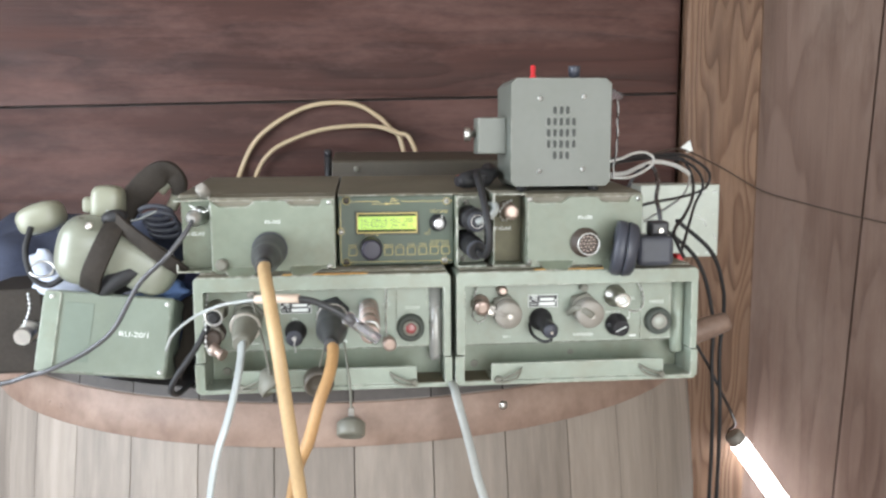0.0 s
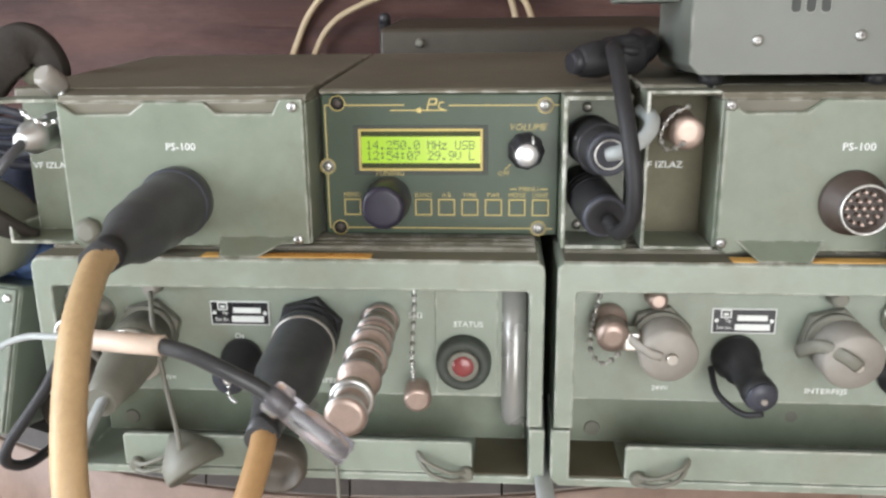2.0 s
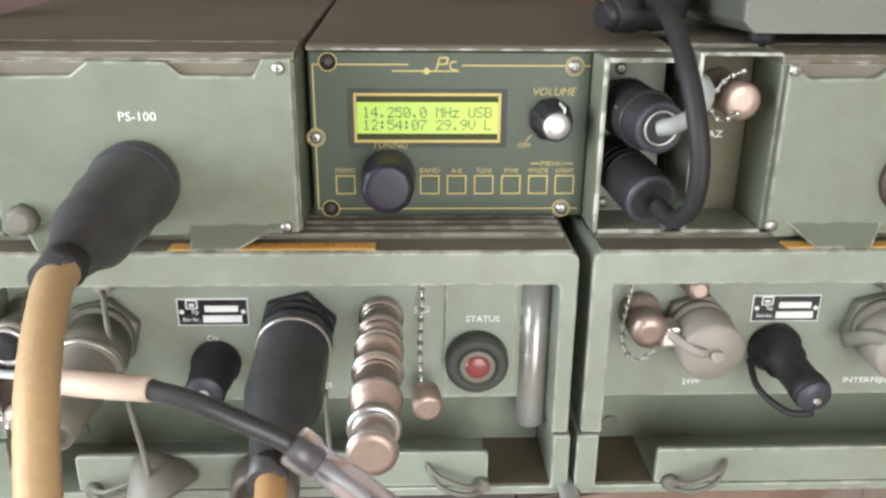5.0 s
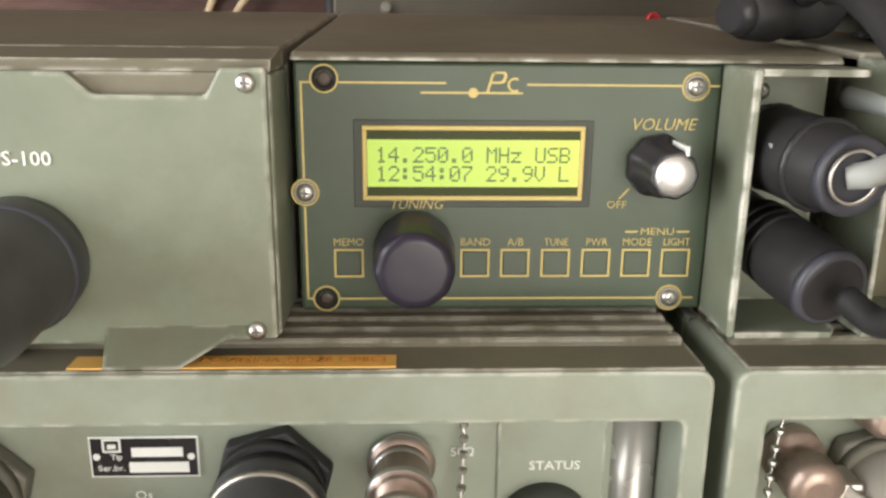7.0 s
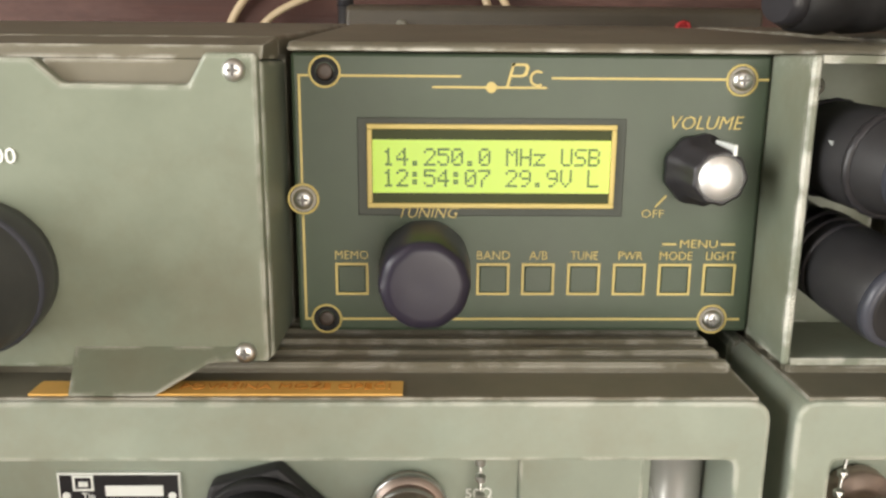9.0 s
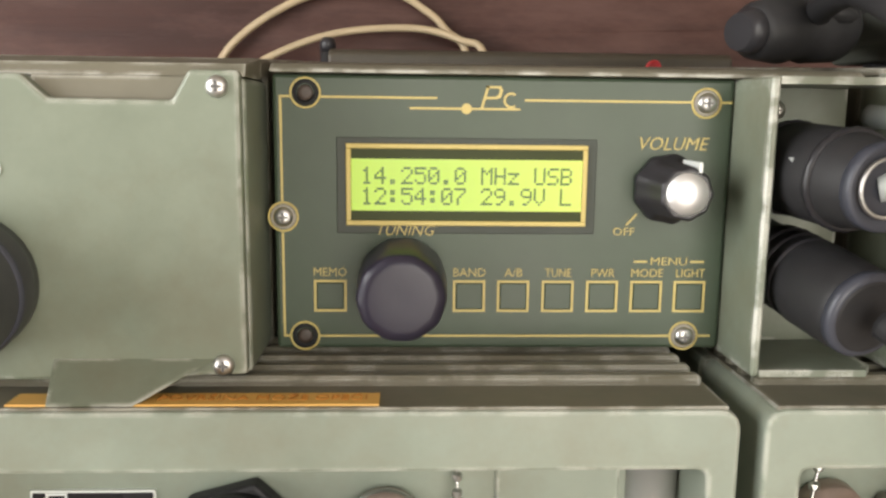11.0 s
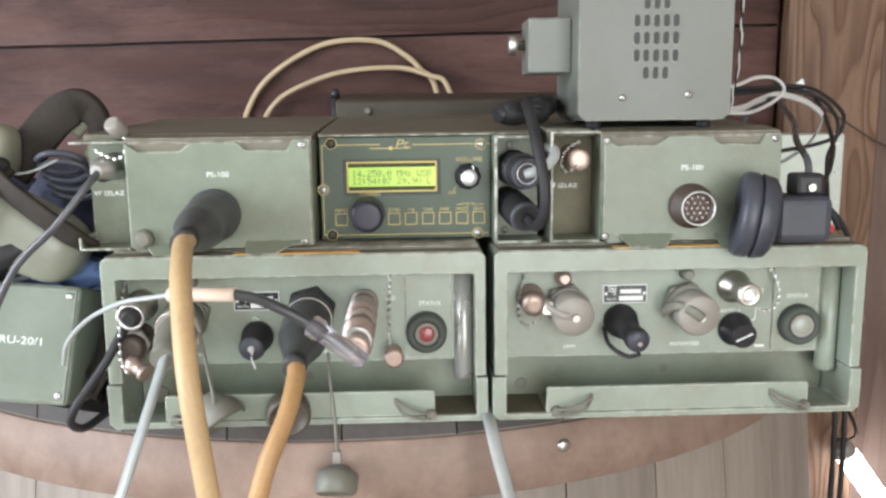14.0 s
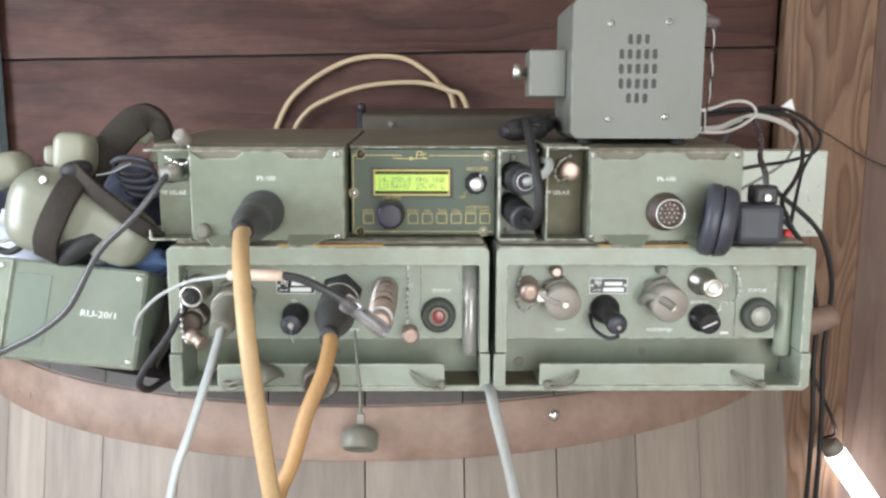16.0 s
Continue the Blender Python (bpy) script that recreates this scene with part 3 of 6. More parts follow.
        part("latch_boss", lathe(B(), (xx - s * 0.012, RF + 0.0008, 0.8245), (0, -1, 0), [(0, 0.0042), (0.003, 0.0040), (0.004, 0.003)], 14), OLIVE_CAP, flap)
    # ribs of the heat sink
    for k in range(7):
        y = -0.0205 + 0.0085 * k
        part("rib", box(B(), (x0 + 0.004, y, RZ1 - 0.0005), (x1 - 0.004, y + 0.0040, RZ1 + 0.0030), 0.0008, 1), GREEN_TOP, r)
    part("top_plate", box(B(), (x0 + 0.003, -0.0358, RZ1 - 0.0004), (x1 - 0.003, 0.27, RZ1 + 0.0006)), GREEN_TOP, r, "dusty olive top, coloured darker for shade")
    for pa, pb in ((x0 + 0.0088, x0 + 0.0365), (x0 + 0.2255, x1 - 0.0068)):
        if -0.1 < pa < 0.2:
            part("corner_dirt", box(B(), (pa, RF + 0.0012, RZ0 + 0.0043), (pb, 0.0024, RZ0 + 0.0052), 0.0003), DIRT, r, "rusty brown dirt on the guard floor")
    part("panel_ledge", box(B(), (x0 + 0.0097, -0.0098, 0.8581), (x1 - 0.0077, 0.0054, 0.8602), 0.0003), GREEN_LT, r)
    # feet
    for fx in (x0 + 0.03, x1 - 0.03):
        for fy in (0.04, 0.24):
            part("foot", lathe(B(), (fx, fy, TOPZ), (0, 0, 1), [(0, 0.009), (0.0038, 0.010)], 12), RUBBER, r)
    # nameplate
    nx0, nx1 = (x0 + 0.0840, x0 + 0.1160) if x0 < 0 else (x0 + 0.0805, x0 + 0.1125)
    nz0, nz1 = 0.8938, 0.9072
    plate = part("nameplate", box(B(), (nx0, -0.0008, nz0), (nx1, 0.0003, nz1)), WHITE, r, "black nameplate with white border and bars")
    part("plate_field", box(B(), (nx0 + 0.0006, -0.0011, nz0 + 0.0006), (nx1 - 0.0006, -0.0002, nz1 - 0.0006)), BLACK_PLASTIC, plate)
    bm = B()
    box(bm, (nx0 + 0.0125, -0.0014, nz0 + 0.0070), (nx1 - 0.0045, -0.0009, nz0 + 0.0100))
    box(bm, (nx0 + 0.0115, -0.0014, nz0 + 0.0018), (nx1 - 0.0030, -0.0009, nz0 + 0.0052))
    lx, lz = nx0 + 0.0068, nz0 + 0.0105
    for lo, hi in (((-0.0027, -0.0020), (-0.0021, 0.0024)), ((0.0021, -0.0020), (0.0027, 0.0024)), ((-0.0021, 0.0018), (0.0021, 0.0024)), ((-0.0021, -0.0020), (0.0021, -0.0014)), ((-0.0012, -0.0008), (0.0012, 0.0006))):
        box(bm, (lx + lo[0], -0.0014, lz + lo[1]), (lx + hi[0], -0.0009, lz + hi[1]))
    lathe(bm, (nx0 + 0.0022, -0.0009, nz0 + 0.0070), (0, -1, 0), [(0, 0.0011), (0.0005, 0.0011)], 10)
    lathe(bm, (nx1 - 0.0022, -0.0009, nz0 + 0.0070), (0, -1, 0), [(0, 0.0011), (0.0005, 0.0011)], 10)
    part("plate_print", bm, WHITE, plate)
    lettering("Tip", nx0 + 0.0080, -0.0013, nz0 + 0.0069, 0.0026, WHITE, plate)
    lettering("Ser.br.", nx0 + 0.0063, -0.0013, nz0 + 0.0032, 0.0026, WHITE, plate, width=0.0078)
    # printed words
    lettering("STATUS", x0 + 0.2225, -0.0018, 0.8965, 0.0042, WHITE, r, width=0.0155)
    lettering("24V=", x0 + 0.0565, -0.0002, 0.8620, 0.0040, WHITE, r)
    lettering("Os", x0 + 0.0985, -0.0002, 0.8870, 0.0044, WHITE, r)
    lettering("INTERFEJS", x0 + 0.1415, -0.0002, 0.8620, 0.0040, WHITE, r, width=0.0215)
    lettering("50\u03a9", x0 + 0.1945, -0.0002, 0.9005, 0.0042, WHITE, r)
    lettering("ANTENA", x0 + 0.1745, -0.0002, 0.8860, 0.0040, WHITE, r, width=0.0155)
    # status lamp
    sx, sz = x0 + (0.2200 if x0 < 0 else 0.2238), 0.8760
    lamp = part("status_lamp", lathe(B(), (sx, -0.0014, sz), (0, -1, 0), [(0, 0.0148), (0.0060, 0.0145), (0.0085, 0.0130), (0.0090, 0.0115), (0.0080, 0.0088), (0.0070, 0.0086)], 32), BEZEL, r, "round dark rubber lamp bezel")
    return r, x0, lamp, (sx, sz)


def lamp_lens(lamp, sx, sz, mat, label):
    part("lens_ring", lathe(B(), (sx, -0.0082, sz), (0, -1, 0), [(0, 0.0086), (0.0018, 0.0082), (0.0022, 0.0078), (0.0016, 0.0060 if mat is RED_LENS else 0.0070)], 28), OLIVE_CAP if mat is RED_LENS else CAPMETAL, lamp)
    k = 0.84 if mat is RED_LENS else 1.0
    part("lens", lathe(B(), (sx, -0.0090, sz), (0, -1, 0), [(0, 0.0072 * k), (0.0012, 0.0066 * k), (0.0018, 0.0045 * k), (0.0021, 0.0010)], 24), mat, lamp, label)
    for a in (90, 210, 330):
        q = math.radians(a)
        part("bezel_screw", lathe(B(), (sx + 0.0112 * math.cos(q), -0.0095, sz + 0.0112 * math.sin(q)), (0, -1, 0), [(0, 0.0013), (0.0006, 0.0012)], 8), SLOT, lamp)


def hex_gland(x, y, z, r, parent, mat, name="connector_base"):
    bm = B()
    pts = [(x + r * math.cos(math.radians(60 * k + 15)), z + r * math.sin(math.radians(60 * k + 15))) for k in range(6)]
    prism(bm, pts, "y", y - 0.006, y, 0.0012)
    lathe(bm, (x, y - 0.006, z), (0, -1, 0), [(0, r * 0.86), (0.004, r * 0.86)], 24)
    return part(name, bm, mat, parent)


radio_l, X0, lamp_l, sl = field_radio(-0.208, "olive green field radio with yellow hoses plugged in, on the cask")
lamp_lens(lamp_l, *sl, RED_LENS, "red lamp lens")
radio_r, X1, lamp_r, sr = field_radio(0.059, "olive green field radio with capped sockets, on the cask")
lamp_lens(lamp_r, *sr, PALE_LENS, "unlit frosted lamp lens")

# sockets of the second radio
x = X1 + 0.028
term = part("earth_terminal", lathe(B(), (x, 0, 0.900), (0, -1, -0.12), [(0, 0.0095), (0.005, 0.0095), (0.005, 0.006), (0.012, 0.006), (0.012, 0.0085), (0.020, 0.0080), (0.021, 0.004)], 20), COPPER, radio_r, "small dull brass terminal")
beads("terminal_chain", [(x - 0.004, -0.004, 0.919), (x - 0.008, -0.008, 0.905), (x - 0.010, -0.012, 0.889), (x - 0.004, -0.016, 0.882), (x + 0.004, -0.016, 0.888), (x + 0.003, -0.018, 0.896)], radio_r)
x = X1 + 0.055
hex_gland(x - 0.001, 0, 0.893, 0.0168, radio_r, OLIVE_CAP)
cap = part("socket_cap", lathe(B(), (x, -0.006, 0.892), (0, -1, -0.10), slim([(0, 0.0165), (0.006, 0.0172), (0.018, 0.0172), (0.020, 0.0158), (0.0205, 0.004)], 0.84), 28), CAPMETAL, radio_r, "dull cast metal cap")
part("cap_button", lathe(B(), (x + 0.001, -0.0268, 0.890), (0, -1, -0.1), [(0, 0.0030), (0.002, 0.0026)], 12), NICKEL, cap)
part("cap_strap", sweep(B(), [(x - 0.004, -0.0275, 0.891), (x - 0.010, -0.0275, 0.893), (x - 0.018, -0.020, 0.897), (x - 0.022, -0.012, 0.901)], 0.0024, 8, 5, 0.5), CAPMETAL, cap)
part("strap_block", box(B(), (x - 0.022, -0.020, 0.890), (x - 0.013, -0.008, 0.900), 0.0015), NICKEL, cap)
part("strap_screw", lathe(B(), (x - 0.004, 0, 0.914), (0, -1, 0), [(0, 0.0055), (0.010, 0.0050), (0.012, 0.003)], 16), COPPER, radio_r)
x = X1 + 0.0935
sock = part("headset_socket", lathe(B(), (x, 0.0, 0.8810), (0.10, -1, -0.16), slim([(0, 0.0150), (0.004, 0.0150), (0.006, 0.0120), (0.013, 0.0120), (0.014, 0.0095), (0.030, 0.0095), (0.0305, 0.0102), (0.036, 0.0102), (0.037, 0.0090)], 0.82), 26), RUBBER, radio_r, "black headset socket with grey end cap")
part("socket_end", lathe(B(), (x + 0.0035, -0.0362, 0.8752), (0.10, -1, -0.16), slim([(0, 0.0094), (0.0015, 0.0092), (0.002, 0.003)], 0.82), 24), RUBBER_GREY, sock)
part("end_screw", lathe(B(), (x + 0.0042, -0.0382, 0.8738), (0.10, -1, -0.16), [(0, 0.0018), (0.0015, 0.0014)], 10), NICKEL, sock)
part("cap_cord", sweep(B(), [(x - 0.013, -0.006, 0.8770), (x - 0.012, -0.018, 0.8680), (x - 0.003, -0.030, 0.8630), (x + 0.005, -0.036, 0.8660)], 0.0016, 8, 6), RUBBER, sock)
x = X1 + 0.143
hex_gland(x - 0.003, 0, 0.893, 0.0170, radio_r, OLIVE_CAP)
cap = part("socket_cap", lathe(B(), (x - 0.001, -0.006, 0.891), (0.06, -1, -0.12), slim([(0, 0.0165), (0.006, 0.0175), (0.018, 0.0175), (0.020, 0.0160), (0.0205, 0.004)], 0.86), 28), CAPMETAL, radio_r, "dull cast metal cap")
part("cap_button", lathe(B(), (x + 0.0005, -0.0270, 0.888), (0, -1, -0.1), [(0, 0.0028), (0.002, 0.0024)], 12), NICKEL, cap)
part("cap_strap", sweep(B(), [(x + 0.001, -0.0285, 0.888), (x - 0.006, -0.0285, 0.893), (x - 0.016, -0.022, 0.896), (x - 0.022, -0.010, 0.888)], 0.0034, 8, 5, 0.4), OLIVE_CAP, cap)
part("strap_screw", lathe(B(), (x - 0.003, 0, 0.915), (0, -1, 0), [(0, 0.0045), (0.008, 0.0042), (0.010, 0.003)], 16), OLIVE_CAP, radio_r)
x = X1 + 0.1755
bnc = part("antenna_socket", lathe(B(), (x, 0, 0.9045), (0.09, -1, -0.06), [(0, 0.0120), (0.003, 0.0120), (0.004, 0.0100), (0.009, 0.0092), (0.010, 0.0076), (0.017, 0.0076), (0.018, 0.0082), (0.025, 0.0082), (0.026, 0.0060), (0.023, 0.0050)], 24), NICKEL, radio_r, "bright metal coaxial socket with cap")
part("socket_core", lathe(B(), (x + 0.0022, -0.0235, 0.9030), (0.09, -1, -0.06), [(0, 0.0050), (0.001, 0.0046), (0.004, 0.0022), (0.005, 0.0018)], 16), WHITE, bnc)
beads("socket_chain", [(x + 0.024, -0.002, 0.921), (x + 0.029, -0.008, 0.908), (x + 0.027, -0.014, 0.895), (x + 0.018, -0.018, 0.890), (x + 0.008, -0.023, 0.893)], radio_r)
x = X1 + 0.180
kn = part("antenna_switch", lathe(B(), (x - 0.002, 0, 0.873), (0.08, -1, -0.12), [(0, 0.0125), (0.003, 0.0125), (0.004, 0.0100), (0.016, 0.0092), (0.0168, 0.0085)], 24), BLACK_PLASTIC, radio_r, "black rotary switch knob")
part("pointer_line", box(B(), (x - 0.0064, -0.0182, 0.8706), (x + 0.0064, -0.0164, 0.8714)), WHITE, kn).matrix_basis = Matrix.Translation((x, 0, 0.871)) @ Matrix.Rotation(radians(-24), 4, 'Y') @ Matrix.Translation((-x, 0, -0.871))
bm = B()
box(bm, (x + 0.0135, -0.0004, 0.8585), (x + 0.0205, 0.0002, 0.8603))
box(bm, (x + 0.0125, -0.0004, 0.8800), (x + 0.0131, 0.0002, 0.8880))
prism(bm, [(x + 0.0062, 0.8762), (x + 0.0064, 0.8756), (x + 0.0131, 0.8793), (x + 0.0131, 0.8800), (x + 0.0125, 0.8800)], "y", -0.0004, 0.0002)
part("switch_marks", bm, WHITE, radio_r)

# sockets of the first radio
x = X0 + 0.016
for k, (dx, dz, mt) in enumerate(((0.004, 0.900, NICKEL), (0.001, 0.876, PINBROWN))):
    part("coax_socket", lathe(B(), (x + dx, 0, dz), (0.0, -1, -0.12), [(0, 0.0110), (0.004, 0.0110), (0.005, 0.0080), (0.014, 0.0080), (0.015, 0.0092), (0.024, 0.0092), (0.025, 0.006)], 22), mt, radio_l)
part("wing_nut", lathe(B(), (x - 0.001, -0.022, 0.8650), (0.75, -0.45, -0.35), [(0, 0.0030), (0.002, 0.0066), (0.007, 0.0066), (0.009, 0.0050), (0.014, 0.0050), (0.015, 0.0062), (0.018, 0.0060)], 14), COPPER, radio_l, "coppery angled coaxial cap")
part("socket_collar", lathe(B(), (x + 0.001, -0.010, 0.8755), (0, -1, -0.12), [(0, 0.0100), (0.002, 0.0112), (0.006, 0.0112), (0.007, 0.0090)], 6), CAPMETAL, radio_l)
part("socket_ring", lathe(B(), (x + 0.004, -0.0245, 0.8972), (0, -1, -0.12), [(0, 0.0088), (0.001, 0.0094), (0.003, 0.0094), (0.0035, 0.0078), (0.001, 0.0066)], 24, cap=False), STEEL, radio_l, "bright bayonet ring")
part("socket_core", lathe(B(), (x + 0.004, -0.0252, 0.8970), (0, -1, -0.12), [(0, 0.0070), (0.002, 0.0066), (0.006, 0.0040)], 18), RUBBER, radio_l)
beads("terminal_chain", [(x - 0.004, -0.006, 0.921), (x - 0.005, -0.014, 0.908), (x - 0.004, -0.026, 0.890), (x - 0.004, -0.028, 0.868), (x + 0.001, -0.030, 0.858)], radio_l)
x = X0 + 0.051
hex_gland(x, 0, 0.892, 0.0172, radio_l, OLIVE_CAP)
plug24 = part("power_plug", lathe(B(), (x, -0.006, 0.891), (0.02, -1, -0.20), slim([(0, 0.0165), (0.010, 0.0165), (0.011, 0.0178), (0.020, 0.0178), (0.022, 0.0155), (0.038, 0.0140), (0.052, 0.0105), (0.062, 0.0092)], 0.86), 28), OLIVE_CAP, radio_l, "worn olive power plug")
part("plug_ring", lathe(B(), (x + 0.0003, -0.0250, 0.8870), (0.02, -1, -0.20), slim([(0, 0.0182), (0.002, 0.0186), (0.004, 0.0180)], 0.86), 28), NICKEL, plug24)
part("strap_screw", lathe(B(), (x + 0.004, 0, 0.916), (0, -1, 0), [(0, 0.0045), (0.008, 0.0042), (0.010, 0.003)], 16), CAPMETAL, radio_l)
part("cap_cord", sweep(B(), [(x + 0.005, -0.010, 0.915), (x + 0.010, -0.022, 0.900), (x + 0.018, -0.032, 0.872), (x + 0.022, -0.034, 0.850), (x + 0.024, -0.036, 0.838)], 0.0013, 8, 6), OLIVE_CAP, radio_l)
part("hanging_cap", lathe(B(), (x + 0.016, -0.022, 0.8400), (0.55, -0.35, -0.75), [(0, 0.004), (0.004, 0.0075), (0.014, 0.0150), (0.022, 0.0162), (0.024, 0.0150), (0.016, 0.0120), (0.008, 0.0060)], 26), OLIVE_CAP, radio_l, "dull olive funnel cap on a cord")
part("cap_cord", sweep(B(), [(-0.074, -0.010, 0.872), (-0.079, -0.020, 0.858), (-0.083, -0.026, 0.845), (-0.085, -0.028, 0.836)], 0.0012, 8, 6), OLIVE_CAP, radio_l)
part("hanging_cap", lathe(B(), (-0.086, -0.018, 0.8290), (0.12, -0.95, -0.25), [(0, 0.010), (0.003, 0.0150), (0.014, 0.0155), (0.017, 0.0140), (0.017, 0.0120), (0.010, 0.0110), (0.009, 0.004)], 28), DULL_BRONZE, radio_l, "dull brown metal ring cap on a cord")
x = X0 + 0.0995
sock = part("headset_socket", lathe(B(), (x, 0.0, 0.8750), (0.0, -1, -0.10), slim([(0, 0.0145), (0.004, 0.0145), (0.006, 0.0125), (0.014, 0.0125), (0.015, 0.0115), (0.024, 0.0115), (0.025, 0.0105)], 0.78), 26), RUBBER, radio_l, "black rubber headset socket")
part("socket_face", lathe(B(), (x, -0.0247, 0.8726), (0, -1, -0.1), [(0, 0.0084), (0.0008, 0.0080), (0.0009, 0.002)], 24), RUBBER_GREY, sock, "slate grey socket face")
part("socket_pin", lathe(B(), (x, -0.0254, 0.8725), (0, -1, -0.1), [(0, 0.0024), (0.001, 0.0024), (0.0012, 0.0014), (0.0006, 0.0010)], 14), STEEL, sock)
beads("cap_chain", [(x + 0.001, -0.026, 0.8725), (x, -0.026, 0.8655), (x + 0.001, -0.022, 0.8595), (x, -0.016, 0.8560)], radio_l, 0.0011, 0.003)
x = X0 + 0.138
hex_gland(x, 0, 0.893, 0.0186, radio_l, RUBBER)
plug = part("interface_plug", lathe(B(), (x, -0.006, 0.892), (0.02, -1, -0.10), slim([(0, 0.0185), (0.006, 0.0185), (0.007, 0.0200), (0.010, 0.0200), (0.012, 0.0188), (0.048, 0.0188), (0.055, 0.0175), (0.072, 0.0120), (0.086, 0.0088), (0.098, 0.0078)], 0.84), 32), DUSTY_SHEEN_RUBBER, radio_l, "large black cable plug with metal ring")
part("plug_ring", lathe(B(), (x + 0.0003, -0.0180, 0.8908), (0.02, -1, -0.10), slim([(0, 0.0194), (0.0010, 0.0199), (0.0022, 0.0194)], 0.84), 32), NICKEL, plug)
# stack of coaxial adapters
x = X0 + 0.1760
d = Vector((0.005, -1, -0.05)).normalized()
a = Vector((x, 0.0, 0.9025))
h = 0.0
for rows3 in (((0.006, 0.0115), (0.010, 0.0100), (0.004, 0.0118)), ((0.013, 0.0102), (0.003, 0.0116), (0.009, 0.0092)), ((0.004, 0.0122), (0.004, 0.0118), (0.012, 0.0108), (0.003, 0.0122)),
              ((0.014, 0.0104), (0.004, 0.0118), (0.004, 0.0112), (0.010, 0.0096)), ((0.003, 0.0114), (0.012, 0.0090), (0.003, 0.0105))):
    prof, start = [], h
    rows3 = [(ln, rr * 0.83) for ln, rr in rows3]
    for ln, rr in rows3:
        prof += [(h - start, rr), (h - start + ln, rr)]
        h += ln
    ad = part("coax_adapter", lathe(B(), a + d * start, d, prof + [(h - start + 0.0004, 0.006)], 28), COPPER, radio_l, "dull coppery coaxial adapter")
    for ln, rr in ((0.002, rows3[0][1]), (rows3[0][0] + 0.001, rows3[1][1]), (rows3[0][0] + rows3[1][0] - 0.003, rows3[1][1]), (h - start - 0.003, rows3[-1][1])):
        part("adapter_ring", lathe(B(), a + d * (start + ln), d, [(0, rr - 0.0006), (0.0006, rr + 0.0005), (0.0014, rr + 0.0005), (0.002, rr - 0.0006)], 28), STEEL, ad)
x = X0 + 0.1945
beads("cap_chain", [(x, -0.003, 0.922), (x, -0.006, 0.905), (x - 0.001, -0.010, 0.885), (x, -0.014, 0.866)], radio_l)
part("chain_nut", lathe(B(), (x + 0.0015, -0.010, 0.8635), (0.1, -1, -0.12), [(0, 0.0066), (0.003, 0.0070), (0.012, 0.0070), (0.013, 0.005)], 12), COPPER, radio_l, "coppery knurled cap nut")

# the panel and all that is mounted on it stand forward inside the frame
FIXED = ("case", "front_frame", "lower_guard", "skirt", "drain_slot", "drain_hole", "guard_flap", "bail_latch", "latch_boss", "rib", "top_plate",
         "corner_dirt", "panel_ledge", "foot", "coax_adapter", "adapter_ring")
for radio in (radio_l, radio_r):
    for o in radio.children_recursive:
        if o.name.split(".")[0] not in FIXED:
            o.data.transform(SHIFT)

# warning tapes on the radios
for name, xa, xb in (("tape_a", -0.119, -0.033), ("tape_b", 0.142, 0.232)):
    t = solid("warning_tape", box(B(), (xa, -0.0350, RZ1 + 0.0007), (xb, -0.0273, RZ1 + 0.0012)), ORANGE, "orange warning tape stuck on the olive radio top", "tape", "warning tapes")
    if name == "tape_a":
        lettering("POVR\u0160INA MO\u017dE OPE\u0106I", 0, 0, 0, 0.0046, TAPE_INK, t, width=0.0490,
                  turn=Matrix.Translation((-0.0605, -0.0311, RZ1 + 0.0014)) @ Matrix.Rotation(radians(-90), 4, 'X'))

# ---- amplifier units on top ----
AZ0, AZ1, AF = 0.9432, 1.0205, -0.022


